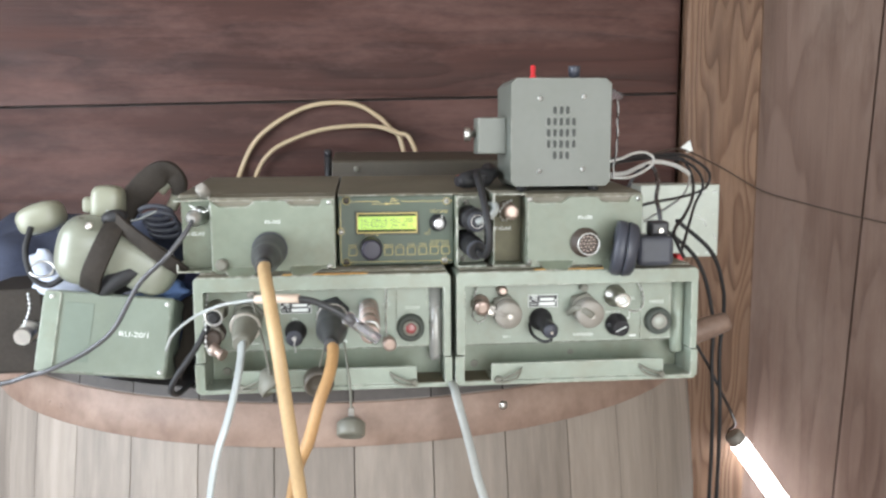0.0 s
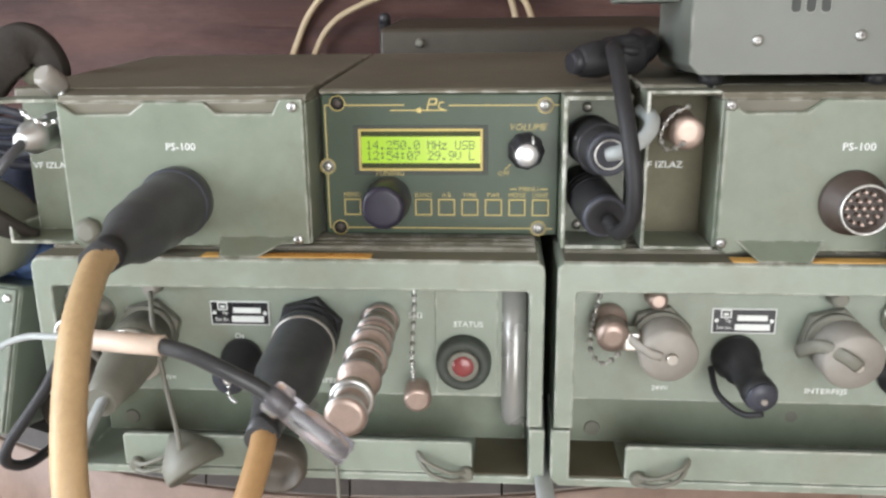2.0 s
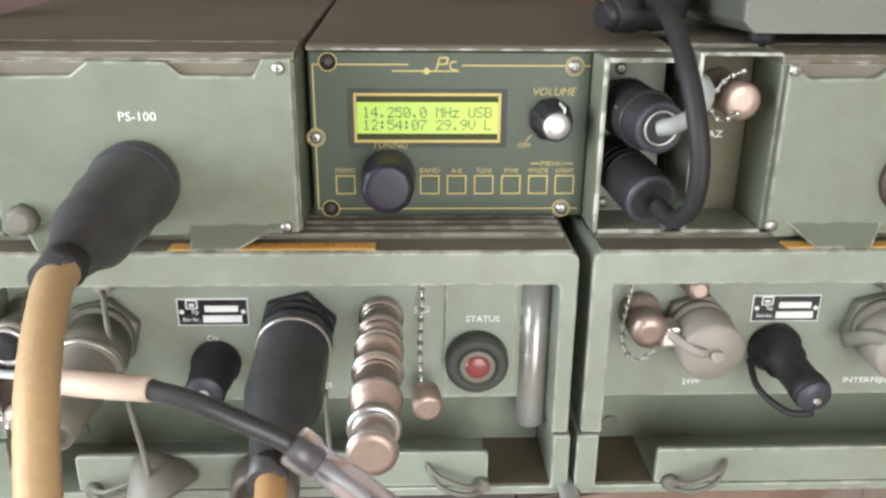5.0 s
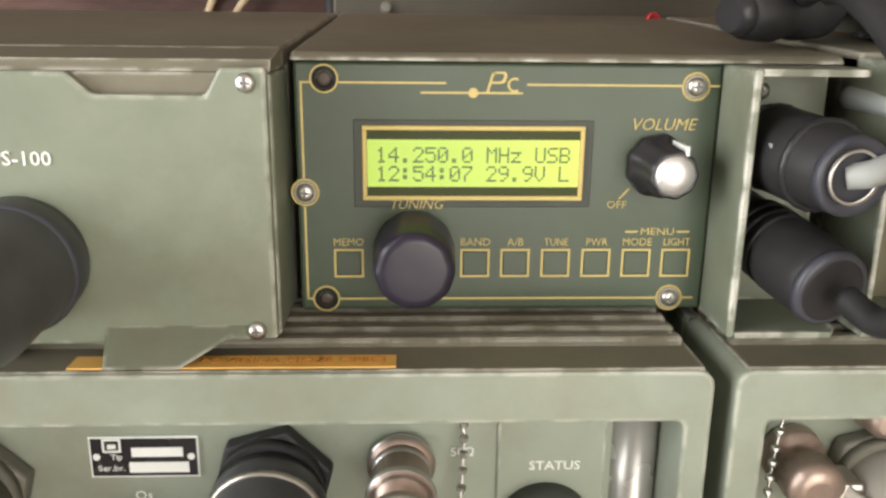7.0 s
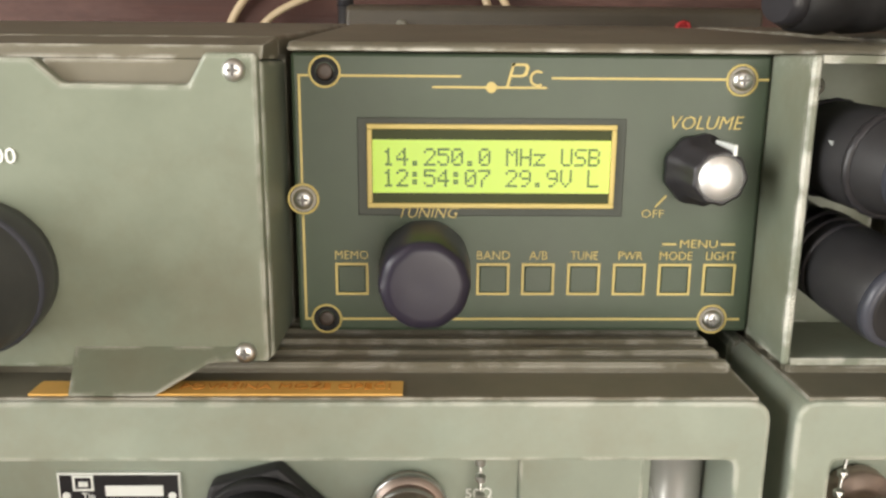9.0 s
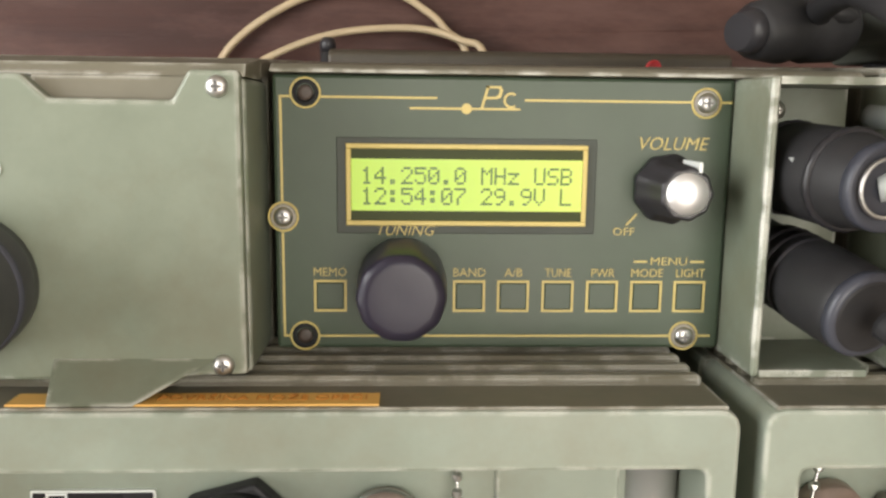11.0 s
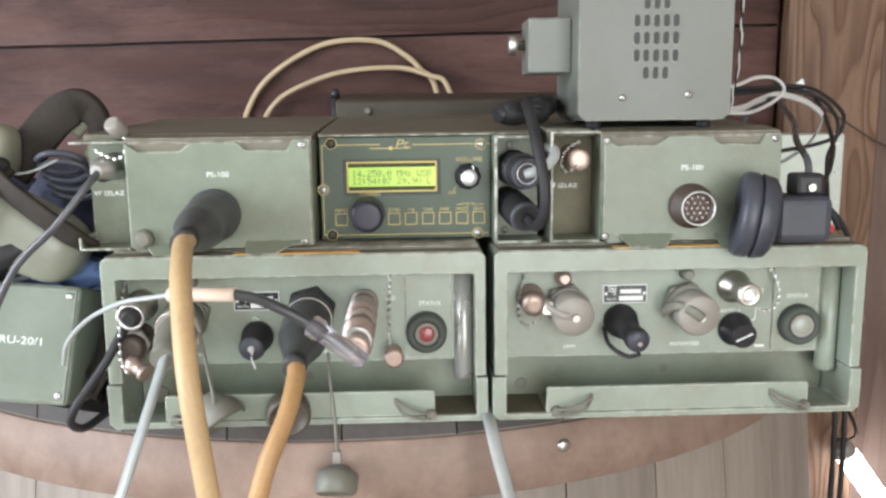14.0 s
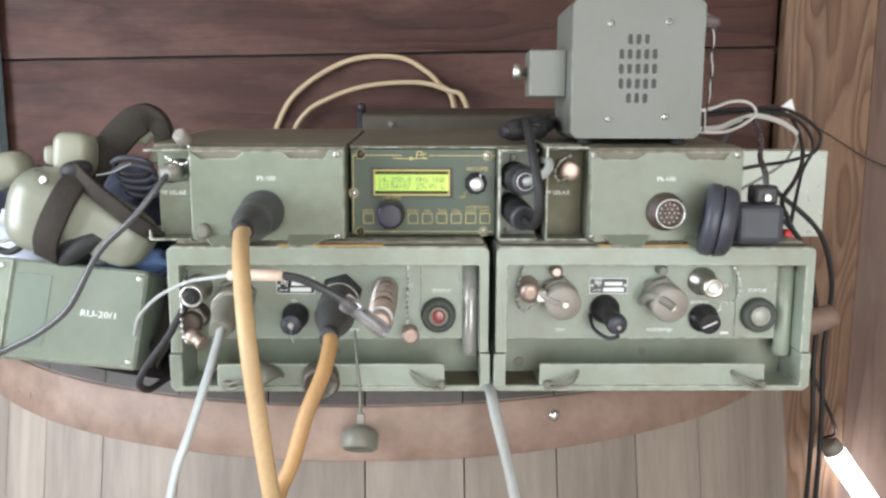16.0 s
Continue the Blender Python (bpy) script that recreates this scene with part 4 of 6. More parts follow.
def power_amp(x0, label, deep=0.0088, side=True, lining=None):
    """Amplifier unit: wedge-topped body, open side pocket with an outlet, cover plate with notched lips."""
    x1, xc = x0 + 0.161, x0 + 0.035
    r = thing("power_amplifier", (x0 + 0.08, 0.08, AZ0), label, "amplifier", "upper equipment units")
    part("body", prism(B(), [(0.010, AZ0), (0.19, AZ0), (0.19, 1.0305), (0.186, 1.0325), (0.0, AZ1 + 0.0015), (0.0, AZ1 - 0.004), (0.010, AZ1 - 0.004)], "x", x0, x1, 0.0010), GREEN_TOP, r, "dusty olive body, coloured darker for shade")
    bm = B()
    box(bm, (xc, -0.0205, AZ0 + 0.001), (x1, 0.0095, AZ1 - 0.0042), 0.0012)
    part("front_box", bm, GREEN, r)
    part("top_bevel", prism(B(), [(-0.0205, AZ1 - 0.004), (-0.019, AZ1 - 0.001), (-0.0003, AZ1 + 0.0012), (-0.0003, AZ1 - 0.004)], "x", xc, x1), GREEN_TOP, r, "dusty bevelled top strip, coloured darker for shade")
    # pocket walls
    bm = B()
    if side:
        box(bm, (x0, AF, AZ0), (x0 + 0.0016, 0.0098, AZ1), 0.0004, 1)
    else:
        box(bm, (x0, AF, AZ0), (x0 + 0.0016, 0.0098, AZ0 + 0.009), 0.0004, 1)
    box(bm, (x0 + 0.0016, AF, AZ0), (xc - 0.0002, 0.0098, AZ0 + 0.0016), 0.0004, 1)
    if side:
        box(bm, (x0 + 0.0016, AF + 0.002, AZ1 - 0.0016), (xc - 0.0002, -0.0004, AZ1), 0.0004, 1)
    else:
        part("pocket_lid", prism(B(), [(x0 + 0.001, AF - 0.0060), (x0 + 0.009, AF - 0.0060), (x0 + 0.014, AF + 0.001), (xc - 0.0002, AF + 0.002), (xc - 0.0002, -0.0004), (x0, -0.0004), (x0 - 0.001, -0.004)], "z", AZ1 - 0.0042, AZ1 - 0.0026, 0.0003), GREEN_WORN, r, "bent olive sheet metal tongue")
    part("pocket", bm, GREEN_WORN, r, "open side pocket with bright worn edges")
    # cover plate with notched lips
    w = x1 - xc
    pts = [(xc + 0.001, 0.9455), (xc + 0.006, 0.9420), (xc + 0.030, 0.9436), (xc + 0.034, 0.9436), (xc + 0.082, 0.9436), (xc + 0.112, 0.9445), (x1 - 0.0005, 0.9450), (x1 - 0.0005, 1.0178),
           (x1 - 0.012, 1.0178), (x1 - 0.016, 1.0108), (x1 - 0.044, 1.0110), (x1 - 0.050, 1.0165), (xc + 0.046, 1.0168), (xc + 0.038, 1.0110), (xc + 0.010, 1.0106), (xc + 0.001, 1.0170)]
    cover = part("cover_plate", prism(B(), pts, "y", -0.0248, -0.0208, 0.0009), GREEN, r, "olive front cover plate")
    # added dusky strips paint the shade inside the two notches
    for na, nb in ((xc + 0.003, xc + 0.045), (x1 - 0.049, x1 - 0.011)):
        part("notch_shade", box(B(), (na, -0.0214, 1.0098), (nb, -0.0204, 1.0164), 0.0003), GREEN_TOP, r, "dusky strip painting the shade in the cover notch")
    for ta, tb_, la, lb in ((0.010, 0.052, 0.019, 0.043), (0.0795, 0.118, 0.0815, 0.101)):
        lipm = B()
        q = [lipm.verts.new(v) for v in ((xc + ta, -0.0249, 0.9490), (xc + tb_, -0.0249, 0.9490), (xc + lb, -0.0358, 0.9410), (xc + la, -0.0358, 0.9410),
                                         (xc + ta, -0.0235, 0.9490), (xc + tb_, -0.0235, 0.9490), (xc + lb, -0.0345, 0.9404), (xc + la, -0.0345, 0.9404))]
        for f in ((0, 1, 2, 3), (7, 6, 5, 4), (0, 4, 5, 1), (1, 5, 6, 2), (2, 6, 7, 3), (3, 7, 4, 0)):
            lipm.faces.new([q[k] for k in f])
        part("cover_lip", lipm, GREEN, cover, "bent sheet metal lip")
    screw(x1 - 0.0055, -0.0248, 1.0140, 0.0026, cover)
    screw(x1 - 0.0060, -0.0248, 0.9475, 0.0026, cover)
    lettering("PS-100", xc + 0.0628, -0.0250, 0.9945, 0.0052, WHITE, cover, width=0.0150)
    lettering("VF IZLAZ", x0 + 0.0140, deep - 0.0002, 0.9805, 0.0046, WHITE, r, width=0.0215)
    part("pocket_panel", box(B(), (x0 + 0.0018, deep, AZ0 + 0.0018), (xc - 0.0004, 0.0102, AZ1 - 0.004)), lining or GREEN, r)
    return r, cover


amp_l, cover_l = power_amp(-0.226, "olive amplifier unit with a thick black plug in its cover", 0.003, False)
amp_r, cover_r = power_amp(0.100, "olive amplifier unit with a bare round socket under the loudspeaker", lining=SHADED_GRIME)
for xx in (0.1382,):
    screw(xx, -0.0248, 1.0140, 0.0026, cover_r)
    screw(xx, -0.0248, 0.9475, 0.0026, cover_r)
part("cover_latch", lathe(B(), (-0.180, -0.0248, 0.9515), (0, -1, 0), [(0, 0.0070), (0.004, 0.0066), (0.006, 0.004)], 8), OLIVE_CAP, cover_l)
# bare socket
ringx, ringz = 0.1978, 0.9680
sk = part("round_socket", lathe(B(), (ringx, -0.0248, ringz), (0, -1, 0), [(0, 0.0158), (0.003, 0.0154), (0.004, 0.0128), (0.016, 0.0116), (0.016, 0.0104), (0.010, 0.0102)], 36), PINBROWN, cover_r, "dark round multi-pin socket")
part("socket_ring", lathe(B(), (ringx, -0.0405, ringz), (0, -1, 0), [(0, 0.0117), (0.0007, 0.0120), (0.0013, 0.0118), (0.0015, 0.0112), (0.0008, 0.0107)], 36, cap=False), STEEL, sk, "bright metal socket ring")
bm = B()
for ring_r, cnt in ((0, 1), (0.0038, 6), (0.0076, 12)):
    for k in range(cnt):
        q = 2 * math.pi * k / cnt
        lathe(bm, (ringx + ring_r * math.cos(q), -0.0346, ringz + ring_r * math.sin(q)), (0, -1, 0), [(0, 0.0009), (0.0040, 0.0007)], 7)
part("pin_field", bm, COPPER, sk)
# copper cap in the second pocket
cc = part("outlet_cap", lathe(B(), (0.1195, 0.009, 1.0020), (0.0, -1, -0.05), slim([(0, 0.0110), (0.004, 0.0110), (0.005, 0.0088), (0.016, 0.0088), (0.017, 0.0098), (0.030, 0.0098), (0.0315, 0.0080), (0.031, 0.003)], 0.82), 24), COPPER, amp_r, "coppery screw cap on the outlet")
beads("cap_chain", [(0.1195, -0.019, 1.0130), (0.112, -0.018, 1.0085), (0.1075, -0.018, 0.999), (0.111, -0.021, 0.9925), (0.1175, -0.023, 0.996)], amp_r)
# outlet with plug in the first pocket
oc = part("outlet_socket", lathe(B(), (-0.2055, 0.003, 1.0000), (-0.05, -1, -0.05), [(0, 0.0098), (0.004, 0.0098), (0.005, 0.0074), (0.014, 0.0074), (0.015, 0.0086), (0.024, 0.0086), (0.025, 0.0066), (0.034, 0.0040)], 22), STEEL, amp_l, "bright coaxial outlet with a plug")
beads("cap_chain", [(-0.196, -0.006, 1.0225), (-0.190, -0.018, 1.0140), (-0.194, -0.024, 1.0060), (-0.204, -0.024, 1.0090), (-0.212, -0.020, 1.0130)], amp_l)
part("hanging_cap", lathe(B(), (-0.197, -0.004, 1.0215), (-0.2, -0.6, 0.5), slim([(0, 0.007), (0.003, 0.0088), (0.013, 0.0085), (0.015, 0.006)], 0.72), 18), CAPMETAL, amp_l)
# thick rubber plug of the first amplifier
pl = part("power_plug", lathe(B(), (-0.1310, -0.0248, 0.9680), (0.03, -1, -0.06), slim([(0, 0.0205), (0.004, 0.0208), (0.012, 0.0200), (0.014, 0.0190), (0.034, 0.0190), (0.036, 0.0180), (0.050, 0.0172), (0.058, 0.0165), (0.068, 0.0120), (0.082, 0.0088), (0.096, 0.0080)], 0.84), 32), DUSTY_SHEEN_RUBBER, amp_l, "thick black rubber cable plug")
part("plug_ring", lathe(B(), (-0.1308, -0.0330, 0.9676), (0.03, -1, -0.06), slim([(0, 0.0206), (0.0010, 0.0213), (0.0024, 0.0206)], 0.84), 32), RUBBER_GREY, pl)

# ---- control unit ----
ctl = thing("control_unit", (0.016, 0.08, AZ0), "green radio control unit with a lit display and knobs", "radio control", "upper equipment units")
cx0, cx1, px1 = -0.0625, 0.0945, 0.0608
part("body", prism(B(), [(0.0075, AZ0), (0.19, AZ0), (0.19, 1.0305), (0.186, 1.0325), (0.0, AZ1 + 0.0004), (-0.0024, AZ1 - 0.0010), (-0.0024, AZ1 - 0.0020), (0.0075, AZ1 - 0.0020)], "x", cx0, cx1, 0.0008), GREEN_TOP, ctl, "dusty olive body, coloured darker for shade")
bm = B()
box(bm, (px1, AF, AZ0), (px1 + 0.0022, 0.0072, AZ1 - 0.0022), 0.0006, 1)
prism(bm, [(px1 + 0.0022, AF), (px1 + 0.0300, AF), (px1 + 0.0330, AF + 0.004), (px1 + 0.0335, 0.0072), (px1 + 0.0022, 0.0072)], "z", AZ0, AZ0 + 0.0018)
prism(bm, [(px1 + 0.0022, AF), (px1 + 0.0300, AF), (px1 + 0.0330, AF + 0.004), (px1 + 0.0335, 0.0072), (px1 + 0.0022, 0.0072)], "z", AZ1 - 0.0040, AZ1 - 0.0022)
part("side_pocket", bm, GREEN_WORN, ctl, "olive side pocket of bent sheet metal")
part("pocket_panel", box(B(), (px1 + 0.0023, 0.0060, AZ0 + 0.002), (cx1, 0.0075, AZ1 - 0.0022)), GREEN, ctl)
for q in ((0.0745, 1.0105), (0.0710, 0.9490)):
    screw(q[0], 0.0058, q[1], 0.0026, ctl, NICKEL)
face = part("front_panel", box(B(), (cx0 + 0.0004, 0.0, AZ0 + 0.0012), (px1 - 0.0003, 0.0074, AZ1 - 0.0022), 0.0010), GREEN_DARK, ctl, "dark green panel with gold print")
Y = -0.0001
G = 0.0005


def gold_line(bm, xa, za, xb, zb, w=0.00055):
    bm = B()
    if abs(xa - xb) > abs(za - zb):
        box(bm, (min(xa, xb), Y - 0.0002, za - w / 2), (max(xa, xb), Y + 0.0002, za + w / 2))
    else:
        box(bm, (xa - w / 2, Y - 0.0002, min(za, zb)), (xa + w / 2, Y + 0.0002, max(za, zb)))
    part('gold_line', bm, GOLD, face)


bm = B()
zt, zb_, xl = 1.0125, 0.9480, -0.0600
gold_line(bm, xl, zt, -0.0575, zt)
gold_line(bm, -0.0495, zt, -0.0190, zt)
gold_line(bm, -0.0262, 1.0098, 0.0030, 1.0098)
gold_line(bm, 0.0042, 1.0122, 0.0490, 1.0122)
gold_line(bm, 0.0565, 1.0122, 0.0600, 1.0122)
gold_line(bm, xl, 0.9850, xl, zt + 0.0003)
gold_line(bm, xl, zb_ - 0.0003, xl, 0.9765)
gold_line(bm, xl, zb_, -0.0585, zb_)
gold_line(bm, -0.0505, zb_, 0.0465, zb_)
gold_line(bm, 0.0545, zb_, 0.0580, zb_)
gold_line(bm, 0.0355, 0.9690, 0.0392, 0.9690)
gold_line(bm, 0.0512, 0.9690, 0.0550, 0.9690)
lathe(bm, (-0.0112, Y + 0.0002, 1.0098), (0, -1, 0), [(0, 0.0014), (0.0005, 0.0014)], 16)
part("gold_dot", bm, GOLD, face)
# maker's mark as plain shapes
bm = B()
prism(bm, [(-0.0075, 1.0100), (-0.0068, 1.0100), (-0.0052, 1.0158), (-0.0059, 1.0158)], "y", Y - 0.0003, Y + 0.0002)
prism(bm, [(-0.0060, 1.0158), (-0.0022, 1.0158), (-0.0016, 1.0148), (-0.0022, 1.0128), (-0.0034, 1.0124), (-0.0062, 1.0124), (-0.0061, 1.0130), (-0.0036, 1.0130), (-0.0029, 1.0134), (-0.0024, 1.0146), (-0.0028, 1.0152), (-0.0060, 1.0152)], "y", Y - 0.0003, Y + 0.0002)
for k in range(9):
    q0, q1 = math.radians(55 + 250 * k / 9), math.radians(55 + 250 * (k + 1) / 9)
    prism(bm, [(0.0006 + rr * math.cos(q), 1.0121 + rr * math.sin(q)) for q, rr in ((q0, 0.0021), (q0, 0.0015), (q1, 0.0015), (q1, 0.0021))], "y", Y - 0.0003, Y + 0.0002)
part("maker_mark", bm, GOLD, face)
for sx, sz, filled in ((-0.0535, 1.0135, 0), (0.0530, 1.0120, 1), (-0.0545, 0.9480, 0), (0.0505, 0.9480, 1), (-0.0598, 0.9808, 1)):
    part("gold_ring", lathe(B(), (sx, Y + 0.0001, sz), (0, -1, 0), [(0, 0.0041), (0.0003, 0.0041), (0.0003, 0.0036), (0, 0.0036)], 28, cap=False), GOLD, face)
    if filled:
        part("ring_washer", lathe(B(), (sx, Y + 0.0001, sz), (0, -1, 0), [(0, 0.0034), (0.0003, 0.0033)], 24), CAPMETAL, face)
        screw(sx, Y - 0.0002, sz, 0.0027, face)
    else:
        part("recessed_screw", lathe(B(), (sx, Y + 0.0002, sz), (0, -1, 0), [(0, 0.0034), (0.0004, 0.0034), (0.0001, 0.0024), (0.0001, 0.001)], 24), DARKHOLE, face)
        part("recessed_screw_head", lathe(B(), (sx, Y, sz), (0, -1, 0), [(0, 0.0021), (0.0003, 0.0019), (0.0004, 0.0008)], 16), PINBROWN, face)
# display
dx0, dx1, dz0, dz1 = -0.0430, 0.0215, 0.9787, 1.0005
disp = part("display_window", box(B(), (dx0 - 0.0025, Y - 0.0003, dz0 - 0.0022), (dx1 + 0.0025, Y + 0.0002, dz1 + 0.0016), 0.0003), BEZEL, face, "display with lime green backlight")
bm = B()
box(bm, (dx0, Y - 0.0012, dz1 - 0.0013), (dx1, Y - 0.0001, dz1), 0.0003)
box(bm, (dx0, Y - 0.0012, dz0), (dx1, Y - 0.0001, dz0 + 0.0013), 0.0003)
box(bm, (dx0, Y - 0.0012, dz0 + 0.0013), (dx0 + 0.0013, Y - 0.0001, dz1 - 0.0013), 0.0003)
box(bm, (dx1 - 0.0013, Y - 0.0012, dz0 + 0.0013), (dx1, Y - 0.0001, dz1 - 0.0013), 0.0003)
part("display_frame", bm, GOLD, disp, "gold display frame")
part("display_edge", box(B(), (dx0 + 0.0013, Y - 0.0006, dz0 + 0.0013), (dx1 - 0.0013, Y - 0.0002, dz1 - 0.0013)), LCD_DARK, disp)
part("display_glow", box(B(), (dx0 + 0.0014, Y - 0.0008, dz0 + 0.0040), (dx1 - 0.0014, Y - 0.0005, dz1 - 0.0040)), LCD_LIT, disp, "lime green lit field")
# character matrix on the display
FONT5 = {"0": "0E11131519110E", "1": "040C040404040E", "2": "0E11010204081F", "4": "02060A121F0202", "5": "1F101E0101110E", "7": "1F010204080808", "9": "0E11110F01020C",
         ".": "00000000000C0C", ":": "000C0C000C0C00", "M": "111B1511111111", "H": "1111111F111111", "z": "00001F0204081F", "U": "1111111111110E",
         "S": "0F10100E01011E", "B": "1E11111E11111E", "V": "1111111111110A", "L": "1010101010101F"}
FONT5["V"] = "11111111110A04"
bm = B()
cw, dot = 0.00355, 0.00062
for row, text in enumerate(("14.250.0 MHz USB", "12:54:07 29.9V L")):
    zc = 0.9918 - row * 0.0055
    for i, ch in enumerate(text):
        if ch not in FONT5:
            continue
        for k in range(7):
            bits = int(FONT5[ch][2 * k:2 * k + 2], 16)
            for c in range(5):
                if bits >> (4 - c) & 1:
                    ax, az = -0.0390 + i * cw + c * dot, zc + (3 - k) * 0.00066
                    vs = [bm.verts.new((ax + u * 0.00057, Y - 0.00095, az + v * 0.0006)) for u, v in ((0, 0), (1, 0), (1, 1), (0, 1))]
                    bm.faces.new(vs)
part("display_writing", bm, LCD_INK, disp, "dark dot-matrix characters")
# buttons
for i, (bx, word) in enumerate(((-0.0475, "MEMO"), (-0.0097, "BAND"), (0.0024, "A/B"), (0.0147, "TUNE"), (0.0270, "PWR"), (0.0393, "MODE"), (0.0514, "LIGHT"))):
    bz = 0.9592
    bt = part("push_button", box(B(), (bx - 0.0036, Y - 0.0004, bz - 0.0036), (bx + 0.0036, Y + 0.0002, bz + 0.0036), 0.0003), GREEN_DARK, face)
    bm = B()
    for lo, hi in (((bx - 0.0044, bz + 0.0038), (bx + 0.0044, bz + 0.0044)), ((bx - 0.0044, bz - 0.0044), (bx + 0.0044, bz - 0.0038)),
                   ((bx - 0.0044, bz - 0.0038), (bx - 0.0038, bz + 0.0038)), ((bx + 0.0038, bz - 0.0038), (bx + 0.0044, bz + 0.0038))):
        box(bm, (lo[0], Y - 0.0002, lo[1]), (hi[0], Y + 0.0002, hi[1]))
    part("button_outline", bm, GOLD, bt)
    lettering(word, bx, Y - 0.0002, 0.9657, 0.0034, GOLD, face, width={"A/B": 0.0048, "PWR": 0.0064, "LIGHT": 0.0080}.get(word, 0.0088 if word != "TUNE" else 0.0072))
lettering("TUNING", -0.0275, Y - 0.0002, 0.9772, 0.0042, GOLD, face, 0.25, 0.0155)
lettering("VOLUME", 0.0442, Y - 0.0002, 1.0010, 0.0050, GOLD, face, 0.25, 0.0188)
lettering("OFF", 0.0322, Y - 0.0002, 0.9772, 0.0032, GOLD, face, 0, 0.0058)
lettering("MENU", 0.0452, Y - 0.0002, 0.9690, 0.0032, GOLD, face, 0, 0.0100)
o = part("off_mark", box(B(), (-0.0021, Y - 0.0003, -0.0002), (0.0021, Y + 0.0002, 0.0002)), GOLD, face)
o.matrix_basis = Matrix.Translation((0.0342, 0, 0.9806)) @ Matrix.Rotation(radians(-48), 4, 'Y')
# knobs
part("tuning_knob", lathe(B(), (-0.0280, 0, 0.9636), (0, -1, 0), [(0, 0.0117), (0.002, 0.0119), (0.014, 0.0115), (0.0218, 0.0111), (0.0236, 0.0104), (0.0240, 0.0080), (0.0236, 0.001)], 80, flutes=10, depth=0.010), KNOB, face, "large dark tuning knob")
vk = part("volume_knob", lathe(B(), (0.0435, 0, 0.9892), (0, -1, 0), [(0, 0.0092), (0.003, 0.0092), (0.0036, 0.0074), (0.016, 0.0068), (0.0168, 0.0060)], 72, flutes=9, depth=0.030), BLACK_PLASTIC, face, "black volume knob with a silver cap")
part("knob_cap", lathe(B(), (0.0435, -0.0166, 0.9892), (0, -1, 0), [(0, 0.0055), (0.0008, 0.0053), (0.0011, 0.001)], 32), BRUSHED, vk, "brushed silver cap")
part("pointer", box(B(), (0.0462, -0.0171, 0.9946), (0.0469, -0.0040, 0.9972)), WHITE, vk)
# plugs in the side pocket
d1 = Vector((0.16, -1, -0.06))
p1 = part("audio_plug", lathe(B(), (0.0735, 0.006, 0.9960), d1, [(0, 0.0100), (0.006, 0.0100), (0.008, 0.0122), (0.034, 0.0122), (0.036, 0.0112), (0.044, 0.0104), (0.0455, 0.0092), (0.043, 0.0074)], 30), RUBBER, ctl, "black round audio plug")
part("plug_collar", lathe(B(), (0.0803, -0.0365, 0.9934), d1, [(0, 0.0104), (0.003, 0.0104), (0.004, 0.0098), (0.002, 0.0076)], 30), RUBBER_GREY, p1)
part("plug_ring", lathe(B(), (0.0808, -0.0392, 0.9932), d1, [(0, 0.0072), (0.0012, 0.0072), (0.0008, 0.0064)], 26, cap=False), STEEL, p1)
for k, (hh, rr) in enumerate(((0.010, 0.0124), (0.033, 0.0124))):
    part("grip_ring", lathe(B(), Vector((0.0735, 0.006, 0.9960)) + d1.normalized() * hh, d1, [(0, rr - 0.0004), (0.0006, rr + 0.0003), (0.0016, rr + 0.0003), (0.0022, rr - 0.0004)], 48, flutes=24, depth=0.01), BLACK_PLASTIC, p1)
part("plug_marking", prism(B(), [(0.0664, -0.0235), (0.0664, -0.0150), (0.0667, -0.0150), (0.0667, -0.0235)], "z", 0.9960, 0.9990), GREYCABLE, p1, "pale moulded marking")
d2 = Vector((0.20, -1, -0.20))
p2 = part("audio_plug", lathe(B(), (0.0715, 0.006, 0.9720), d2, [(0, 0.0095), (0.010, 0.0095), (0.011, 0.0108), (0.026, 0.0108), (0.027, 0.0114), (0.042, 0.0110), (0.046, 0.0098), (0.0465, 0.0082)], 30), RUBBER, ctl, "black round audio plug")
for hh in (0.014, 0.018, 0.022):
    part("grip_ring", lathe(B(), Vector((0.0715, 0.006, 0.9720)) + d2.normalized() * hh, d2, [(0, 0.0106), (0.0005, 0.0112), (0.0013, 0.0112), (0.0018, 0.0106)], 30), BLACK_PLASTIC, p2)
part("plug_collar", lathe(B(), Vector((0.0715, 0.006, 0.9720)) + d2.normalized() * 0.0435, d2, [(0, 0.0108), (0.002, 0.0106), (0.003, 0.0092), (0.002, 0.0080)], 30), RUBBER_GREY, p2)



# ---- cables ----
def cable(name, pts, r, mat, label, group="", segs=10, n=8, flat=1.0, ribs=0.0):
    return solid(name, sweep(B(), pts, r, segs, n, flat, ribs), mat, label, "cable", group)


hose_line = [(-0.1272, -0.112, 0.9632), (-0.1255, -0.128, 0.9600), (-0.1185, -0.160, 0.9420), (-0.1095, -0.1885, 0.905), (-0.1040, -0.1920, 0.860), (-0.0989, -0.1909, 0.815), (-0.0933, -0.1857, 0.760), (-0.0823, -0.1667, 0.60), (-0.078, -0.155, 0.30), (-0.08, -0.17, 0.06), (-0.05, -0.25, -0.012)]
hose = thing("tan_hose", hose_line[0], "thick tan braided hose hanging from the amplifier plug", "hose", "tan hoses")
part("hose_body", sweep(B(), hose_line, 0.0058, 14, 14, 1.0, 0.02), HOSE, hose)
hd = Vector(hose_line[1]) - Vector(hose_line[0])
